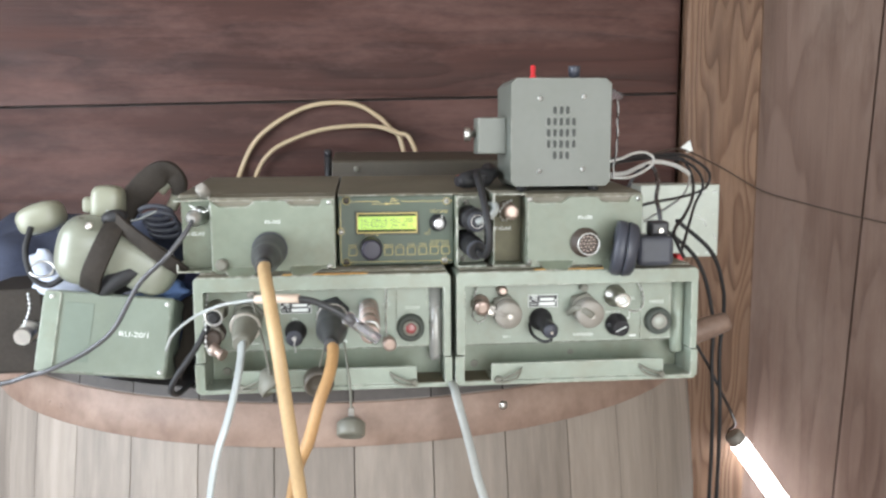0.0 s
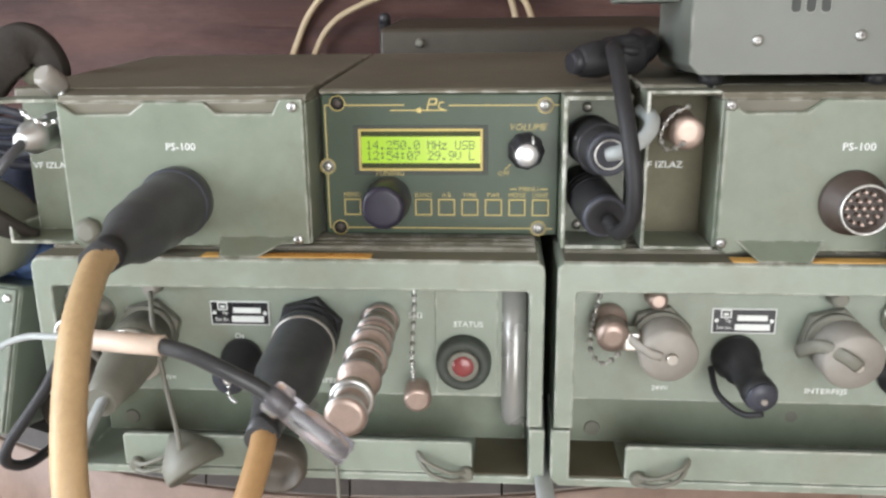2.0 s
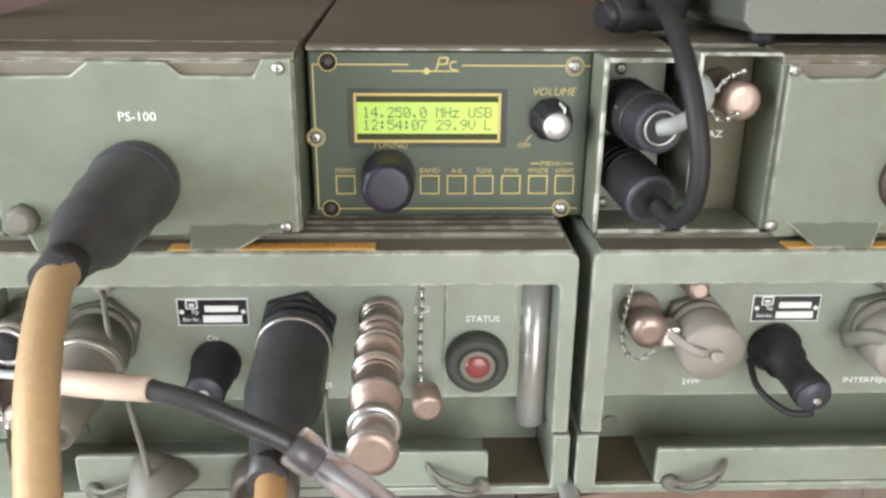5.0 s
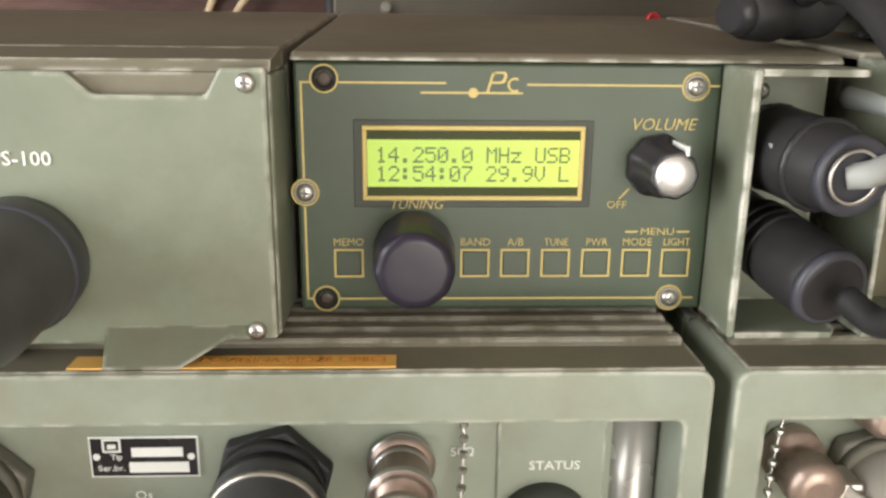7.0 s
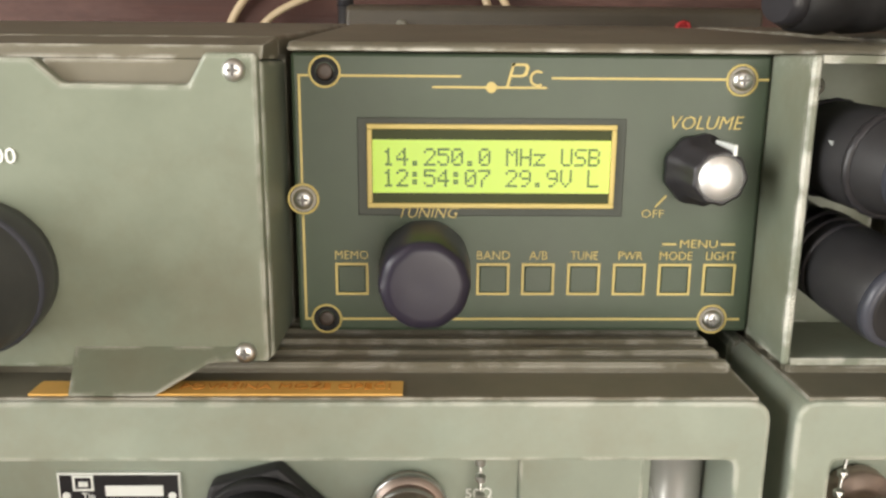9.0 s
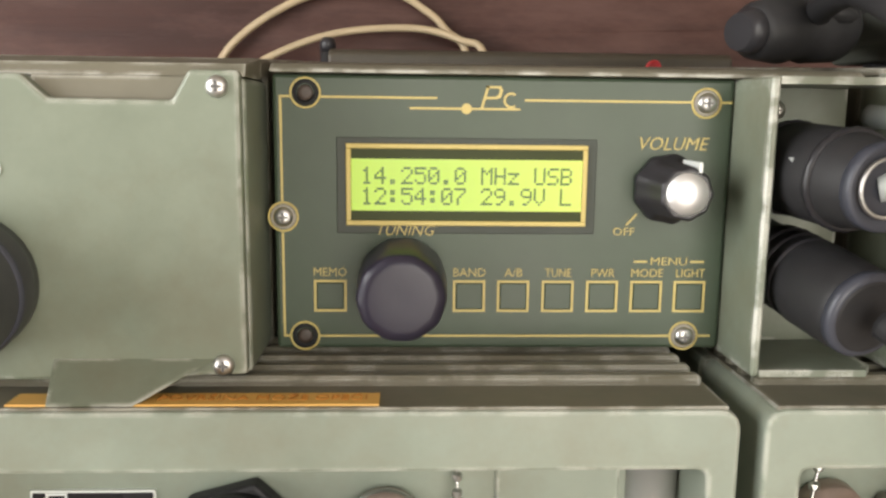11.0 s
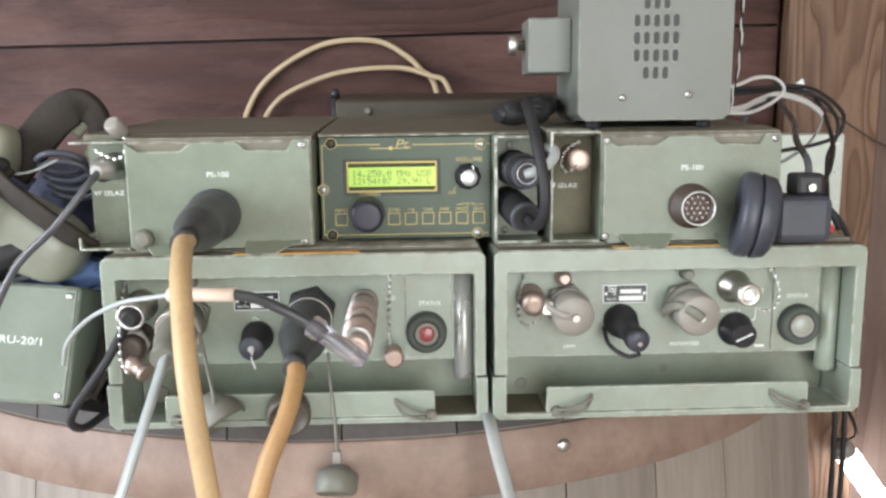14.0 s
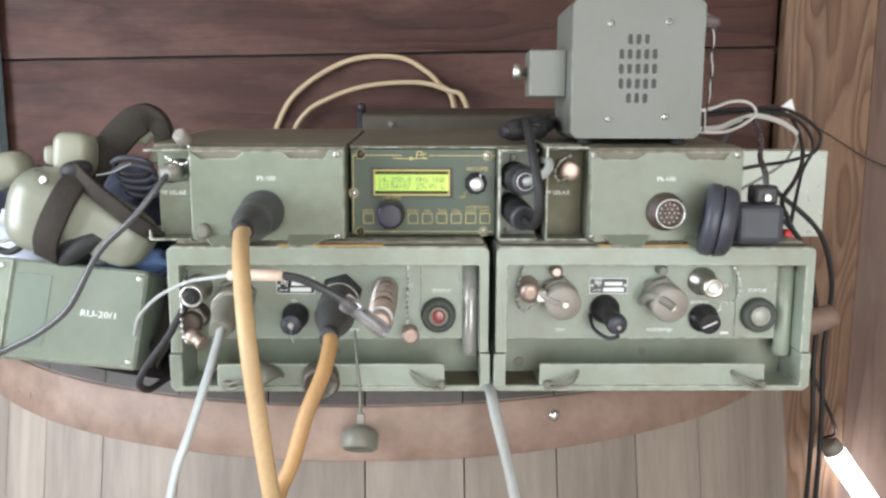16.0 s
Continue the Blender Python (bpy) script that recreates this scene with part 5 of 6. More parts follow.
part("hose_ferrule", lathe(B(), Vector(hose_line[0]) - hd * 0.3, hd, [(0, 0.0058 + 0.0012), (0.006, 0.0058 + 0.0012), (0.0075, 0.0058 + 0.0004)], 18), RUBBER, hose, "black end ferrule")
hose_line = [(-0.0676, -0.112, 0.8868), (-0.0660, -0.1240, 0.8830), (-0.0688, -0.1434, 0.868), (-0.0782, -0.1600, 0.845), (-0.0880, -0.1640, 0.812), (-0.1001, -0.1614, 0.780), (-0.1101, -0.1497, 0.700), (-0.108, -0.14, 0.55), (-0.10, -0.13, 0.30), (-0.10, -0.14, 0.06), (-0.12, -0.22, -0.012)]
hose = thing("tan_hose", hose_line[0], "thick light brown braided hose hanging from the black plug", "hose", "tan hoses")
part("hose_body", sweep(B(), hose_line, 0.0054, 14, 14, 1.0, 0.02), HOSE_BROWN, hose)
hd = Vector(hose_line[1]) - Vector(hose_line[0])
part("hose_ferrule", lathe(B(), Vector(hose_line[0]) - hd * 0.3, hd, [(0, 0.0054 + 0.0012), (0.006, 0.0054 + 0.0012), (0.0075, 0.0054 + 0.0004)], 18), RUBBER, hose, "black end ferrule")
cable("grey_power_cable", [(-0.1556, -0.078, 0.8830), (-0.1530, -0.100, 0.8770), (-0.1530, -0.132, 0.8590), (-0.1590, -0.156, 0.830), (-0.1669, -0.165, 0.805), (-0.1747, -0.165, 0.765), (-0.1851, -0.1568, 0.68), (-0.20, -0.13, 0.4), (-0.20, -0.14, 0.06), (-0.24, -0.2, -0.012)],
      0.0052, GREYCABLE, "flat pale grey power cable hanging from the olive plug", "grey cables", 12, 8, 0.5)
cable("grey_power_cable", [(0.056, 0.060, 0.8195), (0.056, 0.000, 0.8205), (0.0545, -0.030, 0.8225), (0.0552, -0.0530, 0.8195), (0.0581, -0.0649, 0.806), (0.0634, -0.0718, 0.785), (0.0727, -0.0804, 0.745), (0.0876, -0.0852, 0.66), (0.09, -0.085, 0.4), (0.09, -0.09, 0.06), (0.10, -0.18, -0.012)],
      0.0050, GREYCABLE, "flat pale grey cable hanging between the radios", "grey cables", 12, 8, 0.5)
lead = thing("test_lead", (-0.11, -0.12, 0.93), "thin grey and black test lead with pale sleeve and clear plug", "cable")
part("lead_wire", sweep(B(), [(-0.2360, -0.040, 0.868), (-0.2242, -0.0587, 0.8882), (-0.1988, -0.0850, 0.9102), (-0.1700, -0.108, 0.9255), (-0.1480, -0.122, 0.9315), (-0.132, -0.131, 0.9350)], 0.0015, 8, 8), GREYCABLE, lead, "thin pale grey wire")
part("lead_sleeve", sweep(B(), [(-0.1335, -0.1305, 0.9348), (-0.115, -0.138, 0.9365), (-0.0941, -0.1419, 0.9369)], 0.0040, 12, 6), SLEEVE, lead, "pale tan shrink sleeve")
part("lead_cable", sweep(B(), [(-0.0955, -0.1417, 0.9369), (-0.082, -0.1455, 0.9350), (-0.068, -0.1470, 0.9290), (-0.056, -0.1465, 0.9220), (-0.046, -0.147, 0.914)], 0.0031, 10, 8), DUSTY_SHEEN_RUBBER, lead)
part("clear_plug", lathe(B(), (-0.0535, -0.1455, 0.9200), Vector((0.0289, -0.0064, -0.0203)), [(0, 0.0056), (0.001, 0.0064), (0.007, 0.0064), (0.008, 0.0050), (0.020, 0.0054), (0.036, 0.0052), (0.037, 0.0034)], 20), CLEAR, lead, "clear plastic plug body")
part("plug_core", lathe(B(), (-0.0470, -0.1468, 0.9154), Vector((0.0289, -0.0064, -0.0203)), [(0, 0.0016), (0.020, 0.0012)], 10), GREYCABLE, lead)
cable("headset_cable", [(-0.2068, -0.030, 0.9970), (-0.2100, -0.042, 0.9890), (-0.2290, -0.050, 0.9640), (-0.2570, -0.050, 0.9370), (-0.2818, -0.050, 0.8948), (-0.3049, -0.050, 0.8746), (-0.3275, -0.050, 0.8622), (-0.3499, -0.050, 0.8527), (-0.3790, -0.045, 0.8440), (-0.420, -0.040, 0.820), (-0.452, -0.030, 0.70), (-0.46, -0.02, 0.30), (-0.46, 0.0, -0.010)],
      0.0025, GREY_LEAD, "grey coaxial cable from the amplifier outlet")
cable("coax_cable", [(-0.1910, -0.030, 0.8960), (-0.1960, -0.040, 0.8880), (-0.2060, -0.044, 0.8700), (-0.2180, -0.048, 0.8530), (-0.2270, -0.050, 0.8400), (-0.2320, -0.046, 0.8280), (-0.2300, -0.030, 0.8185), (-0.225, 0.0, 0.8185), (-0.215, 0.05, 0.8185)],
      0.0030, RUBBER, "black cable from the radio terminal to the cask top")
cable("audio_cable", [(0.0815, -0.043, 0.9625), (0.0850, -0.054, 0.9600), (0.0885, -0.063, 0.9680), (0.0888, -0.066, 0.9830), (0.0866, -0.064, 1.0000), (0.0845, -0.054, 1.0170), (0.0835, -0.036, 1.0310), (0.0840, -0.012, 1.0395), (0.088, 0.012, 1.0385), (0.096, 0.028, 1.0370)],
      0.0038, RUBBER, "thick black cable looping from the lower plug to the unit top", "", 14)
cable("grey_signal_cable", [(0.0805, -0.037, 0.9930), (0.0860, -0.040, 0.9945), (0.0950, -0.036, 0.9985), (0.1010, -0.029, 1.0040), (0.1025, -0.018, 1.0080), (0.101, 0.004, 1.0090)],
      0.0036, GREYCABLE, "pale grey cable from the upper audio plug")
cable("beige_cable", [(-0.285, 0.7, 0.93), (-0.2788, 0.787, 1.0134), (-0.2362, 0.787, 1.0900), (-0.1455, 0.787, 1.1455), (-0.0560, 0.787, 1.1530), (-0.0050, 0.787, 1.1290), (0.0190, 0.785, 1.1060), (0.0415, 0.776, 1.0803), (0.056, 0.752, 0.979), (0.055, 0.7, 0.8205)], 0.0047, TANCABLE, "beige cable arching behind the units", "beige cables")
cable("beige_cable", [(-0.25, 0.69, 0.95), (-0.2446, 0.776, 1.0128), (-0.2240, 0.776, 1.0490), (-0.1900, 0.776, 1.0745), (-0.1141, 0.776, 1.1015), (-0.0209, 0.776, 1.1087), (0.0350, 0.765, 1.0945), (0.0617, 0.754, 1.0774), (0.085, 0.7, 0.98), (0.085, 0.68, 0.8205)], 0.0044, TANCABLE, "beige cable arching behind the units", "beige cables")

capcord = thing("hanging_socket_cap", (-0.053, -0.03, 0.776), "dark metal socket cap hanging on a thin cord", "cap")
part("cord", sweep(B(), [(-0.0585, -0.020, 0.866), (-0.0560, -0.036, 0.850), (-0.0530, -0.044, 0.828), (-0.0520, -0.046, 0.800)], 0.0011, 8, 6), OLIVE_CAP, capcord)
part("cord_clip", box(B(), (-0.0550, -0.0480, 0.7920), (-0.0490, -0.0440, 0.8030), 0.0008), CAPMETAL, capcord)
part("cap", lathe(B(), (-0.0520, -0.0455, 0.7920), (-0.05, -0.55, -0.9), [(0, 0.006), (0.003, 0.0115), (0.006, 0.0150), (0.018, 0.0145), (0.020, 0.0120), (0.014, 0.0105)], 26), OLIVE_CAP, capcord, "dark olive screw cap")

# ---- black rubber connector on the control unit ----
rc = thing("rubber_connector", (0.078, 0.01, 1.0245), "black rubber cable connector lying on the control unit", "connector")
part("boot", lathe(B(), (0.0695, 0.0155, 1.0325), (0.9, 0.45, 0.10), [(0, 0.006), (0.002, 0.0080), (0.012, 0.0098), (0.019, 0.0088), (0.023, 0.0104), (0.034, 0.0108), (0.038, 0.009)], 22), RUBBER, rc)
part("collar", lathe(B(), (0.0655, 0.0135, 1.0320), (0.9, 0.45, 0.10), [(0, 0.0050), (0.004, 0.0066), (0.007, 0.0066)], 20), BLACK_PLASTIC, rc)
part("tail", sweep(B(), [(0.098, 0.030, 1.0360), (0.108, 0.045, 1.0380), (0.114, 0.080, 1.0400), (0.116, 0.120, 1.0420)], 0.0075, 12, 8), RUBBER, rc)
part("boot_fold", blob(B(), (0.092, 0.028, 1.0390), (0.014, 0.011, 0.006), 2, 0.5), RUBBER, rc)

# ---- loudspeaker ----
spk = thing("loudspeaker_box", (0.175, 0.035, 1.0250), "grey-green metal loudspeaker box standing on the amplifier", "speaker")
sx0, sx1, sy0, sy1, sz0, sz1 = 0.1205, 0.2288, -0.0100, 0.075, 1.0270, 1.1408
bm = B()
pts = [(sx0 + 0.005, sz0), (sx1 - 0.005, sz0), (sx1, sz0 + 0.005), (sx1, sz1 - 0.006), (sx1 - 0.006, sz1), (sx0 + 0.006, sz1), (sx0, sz1 - 0.006), (sx0, sz0 + 0.005)]
part("case", prism(bm, pts, "y", sy0 + 0.0022, sy1, 0.0012), GREY_BOX, spk)
# whole front plate; dark pieces laid on it paint the shade of the slots
cols, rows_ = [], []
slots = []
scx, scz = 0.1745, 1.0835
for rowi, cnt in enumerate((3, 5, 5, 5, 3)):
    for c in range(cnt):
        slots.append((scx + (c - (cnt - 1) / 2) * 0.0068, scz + (2 - rowi) * 0.0118))
plate_pts = [(x, z) for x, z in pts]
front = part("front_plate", prism(B(), plate_pts, "y", sy0, sy0 + 0.0020, 0.0006), GREY_BOX, spk)
for x, z in slots:
    w, h = 0.0021, 0.0042
    q = [(x - w, z - h + 0.0012), (x - w + 0.0012, z - h), (x + w - 0.0012, z - h), (x + w, z - h + 0.0012), (x + w, z + h - 0.0012), (x + w - 0.0012, z + h), (x - w + 0.0012, z + h), (x - w, z + h - 0.0012)]
    part("slot", prism(B(), q, "y", sy0 - 0.0003, sy0 + 0.0006), SLOT_DARK, front)
    rim = [(x + (a - x) * 1.22, z + (b - z) * 1.12) for a, b in q]
    part("slot_rim", prism(B(), rim, "y", sy0 - 0.0001, sy0 + 0.0005), GREY_BOX, front)
for x, z in ((0.1515, 1.1195), (0.1985, 1.1210), (0.1515, 1.0430), (0.1985, 1.0449)):
    screw(x, sy0, z, 0.0026, front)
part("switch", lathe(B(), (0.1465, 0.004, sz1 - 0.0005), (0, 0, 1), [(0, 0.0040), (0.003, 0.0040), (0.004, 0.0026), (0.013, 0.0030), (0.0145, 0.0018)], 14), RED, spk, "red toggle switch")
tk = part("top_knob", lathe(B(), (0.1935, 0.012, sz1 - 0.0005), (0, 0, 1), [(0, 0.0030), (0.003, 0.0030), (0.0035, 0.0055), (0.013, 0.0068), (0.0145, 0.0060)], 18), RUBBER_GREY, spk, "dark control knob")
stub = part("side_box", box(B(), (0.0890, 0.015, 1.0617), (0.1203, 0.050, 1.1006), 0.0015), GREY_BOX, spk, "small grey-green side box")
part("side_knob", lathe(B(), (0.0892, 0.034, 1.0830), (-1, 0, 0), [(0, 0.0035), (0.006, 0.0035), (0.0065, 0.0075), (0.012, 0.0075), (0.0125, 0.005)], 18), NICKEL, stub, "small metal knob")
part("side_plug", lathe(B(), (sx1 - 0.001, 0.012, 1.1270), (1, 0, -0.25), [(0, 0.0060), (0.008, 0.0062), (0.012, 0.0048), (0.018, 0.0040), (0.020, 0.0020)], 16), CLEAR, spk, "clear plastic wire cap")
for k in range(2):
    twist = [(0.2427 + 0.0008 * math.cos(q * 2.1 + k * math.pi), 0.012 + 0.018 * max(0, q - 6) / 6 + 0.0008 * math.sin(q * 2.1 + k * math.pi), 1.1180 - 0.0078 * q) for q in range(12)]
    part("side_wire", sweep(B(), twist, 0.0007, 6, 4), (RUBBER, WHITECABLE)[k], spk)
for fx in (0.135, 0.214):
    for fy in (0.005, 0.06):
        fz = 1.0205 + fy * 0.058
        part("foot", lathe(B(), (fx, fy, fz), (0, 0, 1), [(0, 0.006), (sz0 + 0.001 - fz, 0.006)], 10), RUBBER, spk)

# ---- rear unit and antenna stub ----
rear = thing("rear_power_unit", (0.05, 0.37, TOPZ), "dark olive equipment box behind the control unit", "equipment box")
part("case", prism(B(), [(0.330, TOPZ), (0.49, TOPZ), (0.49, 1.060), (0.334, 1.0500), (0.330, 1.0465)], "x", -0.080, 0.190, 0.002), OLIVE_BROWN, rear)
part("green_lamp", lathe(B(), (-0.0441, 0.330, 1.0370), (0, -1, 0), [(0, 0.0045), (0.003, 0.0040), (0.005, 0.002)], 14), OLIVE_CAP, rear, "small green lamp")
part("red_terminal", lathe(B(), (0.0868, 0.1660, 1.0308), (0, -1, 0.05), [(0, 0.0033), (0.004, 0.0033), (0.005, 0.0026), (0.003, 0.0016)], 16), RED, ctl, "red terminal ring")
ab = thing("antenna_stub", (-0.0890, 0.42, TOPZ), "short black upright rod beside the rear box", "rod")
part("rod", sweep(B(), [(-0.0890, 0.420, TOPZ), (-0.0890, 0.420, 0.95), (-0.0887, 0.420, 1.056)], 0.0058, 12, 4), RUBBER, ab)
part("tip", lathe(B(), (-0.0887, 0.420, 1.054), (0, 0, 1), [(0, 0.0062), (0.008, 0.0058), (0.011, 0.0035)], 12), BLACK_PLASTIC, ab)

# ---- ear capsule hanging at the second amplifier ----
mic = thing("earphone_capsule", (0.255, -0.04, 0.94), "black round earphone with slate grey body on the radio", "earphone")
dm = Vector((-0.93, 0.26, 0.14)).normalized()
c0 = Vector((0.2470, -0.0470, 0.9610))
part("cushion", lathe(B(), c0 + dm * 0.012, dm, [(0, 0.0270), (0.003, 0.0290), (0.009, 0.0290), (0.012, 0.0270), (0.0125, 0.018), (0.009, 0.014)], 36), RUBBER_GREY, mic, "black ring cushion")
part("shell", lathe(B(), c0, dm, [(0, 0.0225), (0.003, 0.0270), (0.010, 0.0288), (0.0115, 0.0288)], 36), RUBBER_GREY, mic)
bd = part("back_body", box(B(), (0.2490, -0.0510, 0.9440), (0.2870, -0.0160, 0.9760), 0.006, 3), RUBBER_GREY, mic, "slate grey block body")
part("clamp", box(B(), (0.2650, -0.0400, 0.9750), (0.2850, -0.0220, 0.9905), 0.003), BLACK_PLASTIC, bd)
part("clamp_screw", lathe(B(), (0.2750, -0.0405, 0.9810), (0, -1, 0), [(0, 0.0030), (0.002, 0.0026)], 12), NICKEL, bd)
cable("capsule_cable", [(0.2780, -0.030, 0.9895), (0.2806, -0.020, 0.9994), (0.2918, 0.020, 1.0104), (0.3080, 0.060, 1.0225), (0.3282, 0.120, 1.0331), (0.3312, 0.150, 1.0430), (0.325, 0.19, 1.030), (0.30, 0.215, 0.96), (0.30, 0.24, 0.947)], 0.0024, GREY_LEAD, "dark grey cable of the earphone capsule", "capsule cables")
cable("capsule_cable", [(0.275, 0.18, 1.035), (0.33, 0.22, 1.054), (0.4059, 0.250, 1.0518), (0.4186, 0.240, 1.0374), (0.4178, 0.220, 1.0189), (0.3880, 0.150, 1.0005), (0.3498, 0.080, 0.9853), (0.3135, 0.020, 0.9734), (0.3105, 0.000, 0.9600), (0.3180, 0.000, 0.9460)], 0.0021, RUBBER, "black cable of the earphone capsule", "capsule cables")

# ---- meter box and cables at the post ----
mb = thing("grey_meter_box", (0.50, 0.50, TOPZ), "pale grey-green instrument box with white marks", "instrument")
part("case", box(B(), (0.432, 0.470, 0.877), (0.571, 0.54, 1.001), 0.002), PALE_BOX, mb)
part("stand", box(B(), (0.380, 0.475, 0.8170), (0.47, 0.538, 0.8768), 0.002), STAVE_END, mb)
for pts2 in ([(0.527, 0.949), (0.545, 0.940), (0.549, 0.929)], [(0.562, 0.916), (0.567, 0.907)], [(0.540, 0.988), (0.546, 0.990)], [(0.558, 0.988), (0.567, 0.990)], [(0.548, 0.884), (0.568, 0.886)], [(0.560, 0.950), (0.563, 0.952)], [(0.533, 0.884), (0.538, 0.882)]):
    part("mark", sweep(B(), [(x, 0.4695, z) for x, z in pts2], 0.0011, 5, 1), WHITE, mb, "white scratched mark")
cable("white_cable_loop", [(0.226, 0.078, 1.046), (0.2658, 0.080, 1.0529), (0.2913, 0.100, 1.0598), (0.3114, 0.110, 1.0601), (0.3206, 0.110, 1.0527), (0.3179, 0.110, 1.0446), (0.2982, 0.100, 1.0348), (0.2724, 0.080, 1.0310), (0.240, 0.085, 1.0340)], 0.0016, WHITECABLE, "thin white cable loop behind the loudspeaker")
cable("white_flat_cable", [(0.250, 0.10, 1.0340), (0.2865, 0.120, 1.0345), (0.3169, 0.150, 1.0420), (0.3458, 0.180, 1.0473), (0.3723, 0.200, 1.0451), (0.4001, 0.220, 1.0374), (0.4216, 0.240, 1.0228), (0.432, 0.30, 0.99), (0.44, 0.44, 0.95), (0.44, 0.469, 0.94)], 0.0030, WHITECABLE, "flat white cable behind the loudspeaker", "", 10, 8, 0.5)
for k, pts2 in enumerate(([(0.235, 0.10, 1.050), (0.28, 0.16, 1.052), (0.3412, 0.200, 1.0545), (0.4056, 0.250, 1.0563), (0.4461, 0.280, 1.0458), (0.4759, 0.300, 1.0272), (0.4733, 0.300, 1.0083), (0.4449, 0.270, 1.0006), (0.4055, 0.240, 0.9954), (0.3483, 0.200, 0.9910), (0.30, 0.205, 0.975), (0.28, 0.23, 0.945)],
                          [(0.238, 0.09, 1.043), (0.30, 0.17, 1.048), (0.365, 0.215, 1.052), (0.412, 0.235, 1.046), (0.440, 0.250, 1.028), (0.447, 0.255, 1.008), (0.430, 0.24, 0.985), (0.37, 0.12, 0.960), (0.335, 0.05, 0.946)],
                          [(0.34, 0.21, 1.053), (0.44, 0.36, 1.062), (0.5433, 0.546, 1.0572), (0.6755, 0.690, 1.0209), (0.7876, 0.746, 0.9725), (0.889, 0.773, 0.945), (1.05, 0.773, 0.905), (1.34, 0.777, 0.848)])):
    cable("black_cable", pts2, (0.0021, 0.0019, 0.0014)[k], RUBBER if k < 2 else PINBROWN, "black cable between the loudspeaker and the post", "black cables")
solid("paper_tag", prism(B(), [(0.528, 1.062), (0.546, 1.076), (0.552, 1.058), (0.542, 1.055)], "y", 0.5445, 0.5465), WHITE, "small white paper tag on the black cable", "tag")
for pts2 in ([(0.44, 0.33, 0.955), (0.497, 0.33, 0.905), (0.523, 0.34, 0.846), (0.530, 0.35, 0.796), (0.526, 0.35, 0.736), (0.531, 0.35, 0.611), (0.53, 0.35, 0.3), (0.53, 0.33, 0.05), (0.56, 0.25, -0.015)],
             [(0.42, 0.34, 0.945), (0.48, 0.34, 0.890), (0.512, 0.35, 0.800), (0.514, 0.35, 0.720), (0.519, 0.35, 0.600), (0.52, 0.36, 0.3), (0.52, 0.36, 0.05), (0.50, 0.26, -0.015)]):
    cable("black_cable", pts2, 0.0032, RUBBER, "black cable hanging beside the cask", "hanging cables")
cable("black_cable", [(0.496, 0.37, 0.748), (0.515, 0.36, 0.712), (0.533, 0.355, 0.674), (0.575, 0.40, 0.619), (0.66, 0.56, 0.54), (0.727, 0.722, 0.468)], 0.0024, RUBBER, "thin black wire running to the lit tube", "hanging cables")
solid("wooden_peg", lathe(B(), (0.450, 0.345, 0.764), (0.085, -0.004, 0.030), [(0, 0.0150), (0.02, 0.0175), (0.060, 0.0170), (0.084, 0.0150), (0.089, 0.0120)], 22), HOOP, "dull brown wooden peg at the cask side", "peg")
solid("red_clip", box(B(), (0.322, 0.030, 0.938), (0.331, 0.045, 0.945), 0.002), RED, "small red plastic clip on the radio edge", "clip")

# ---- tube lamp ----
tl = thing("tube_lamp", (1.0, 0.60, 0.0), "lit white tube lamp leaning against the boards", "lamp")
ta, tb = Vector((0.734, 0.722, 0.460)), Vector((1.046, 0.665, 0.016))
td = (tb - ta).normalized()
part("tube", lathe(B(), ta + td * 0.022, td, [(0, 0.0188), (0.50, 0.0188)], 20), TUBE_LIT, tl, "glowing white tube")
part("end_cap", lathe(B(), ta, td, [(0, 0.012), (0.002, 0.0180), (0.022, 0.0185)], 20), CAPMETAL, tl)
part("end_cap", lathe(B(), ta + td * 0.52, td, [(0, 0.0185), (0.022, 0.0180), (0.024, 0.012)], 20), CAPMETAL, tl)

# ---- small case and headset ----
ru = thing("radio_case", (-0.31, 0.05, TOPZ), "green metal case with white lettering, on the cask edge", "case")
part("support_block", box(B(), (-0.33, 0.045, TOPZ), (-0.245, 0.10, 0.8465), 0.003), CLOTH_DARK, ru)
Rm = Matrix.Translation((-0.2410, -0.0313, 0.8358)) @ Matrix.Rotation(radians(5.8), 4, 'Y') @ Matrix.Rotation(radians(-15), 4, 'X') @ Matrix.Scale(0.965, 4)


def local(bm):
    bm.transform(Rm)
    return bm


part("case", local(box(B(), (-0.133, 0.001, -0.001), (0.0, 0.058, 0.086), 0.003)), RU_GREEN, ru)
lid = part("front_lid", local(box(B(), (-0.1315, -0.0022, 0.001), (-0.001, 0.0016, 0.084), 0.0014)), RU_GREEN, ru)
part("side_strip", local(box(B(), (-0.1320, -0.0042, 0.001), (-0.114, -0.0016, 0.084), 0.0008)), GREEN_LT, ru, "paler green end strip")
part("label_field", local(box(B(), (-0.1100, -0.0026, 0.012), (-0.0800, -0.0018, 0.074), 0.0003)), RU_RUB, ru, "duller rubbed rectangle")
for x, z in ((-0.0055, 0.0785), (-0.0055, 0.0065), (-0.123, 0.0785)):
    s = part("screw", local(lathe(B(), (x, -0.0020 if x > -0.1 else -0.0042, z), (0, -1, 0), [(0, 0.0026), (0.0006, 0.0026), (0.0014, 0.0017), (0.0015, 0.0008)], 14)), STEEL, ru)
lettering("RU-20/1", 0, 0, 0, 0.0080, WHITE, ru, width=0.0300, turn=Rm @ Matrix.Translation((-0.0360, -0.0024, 0.0440)))
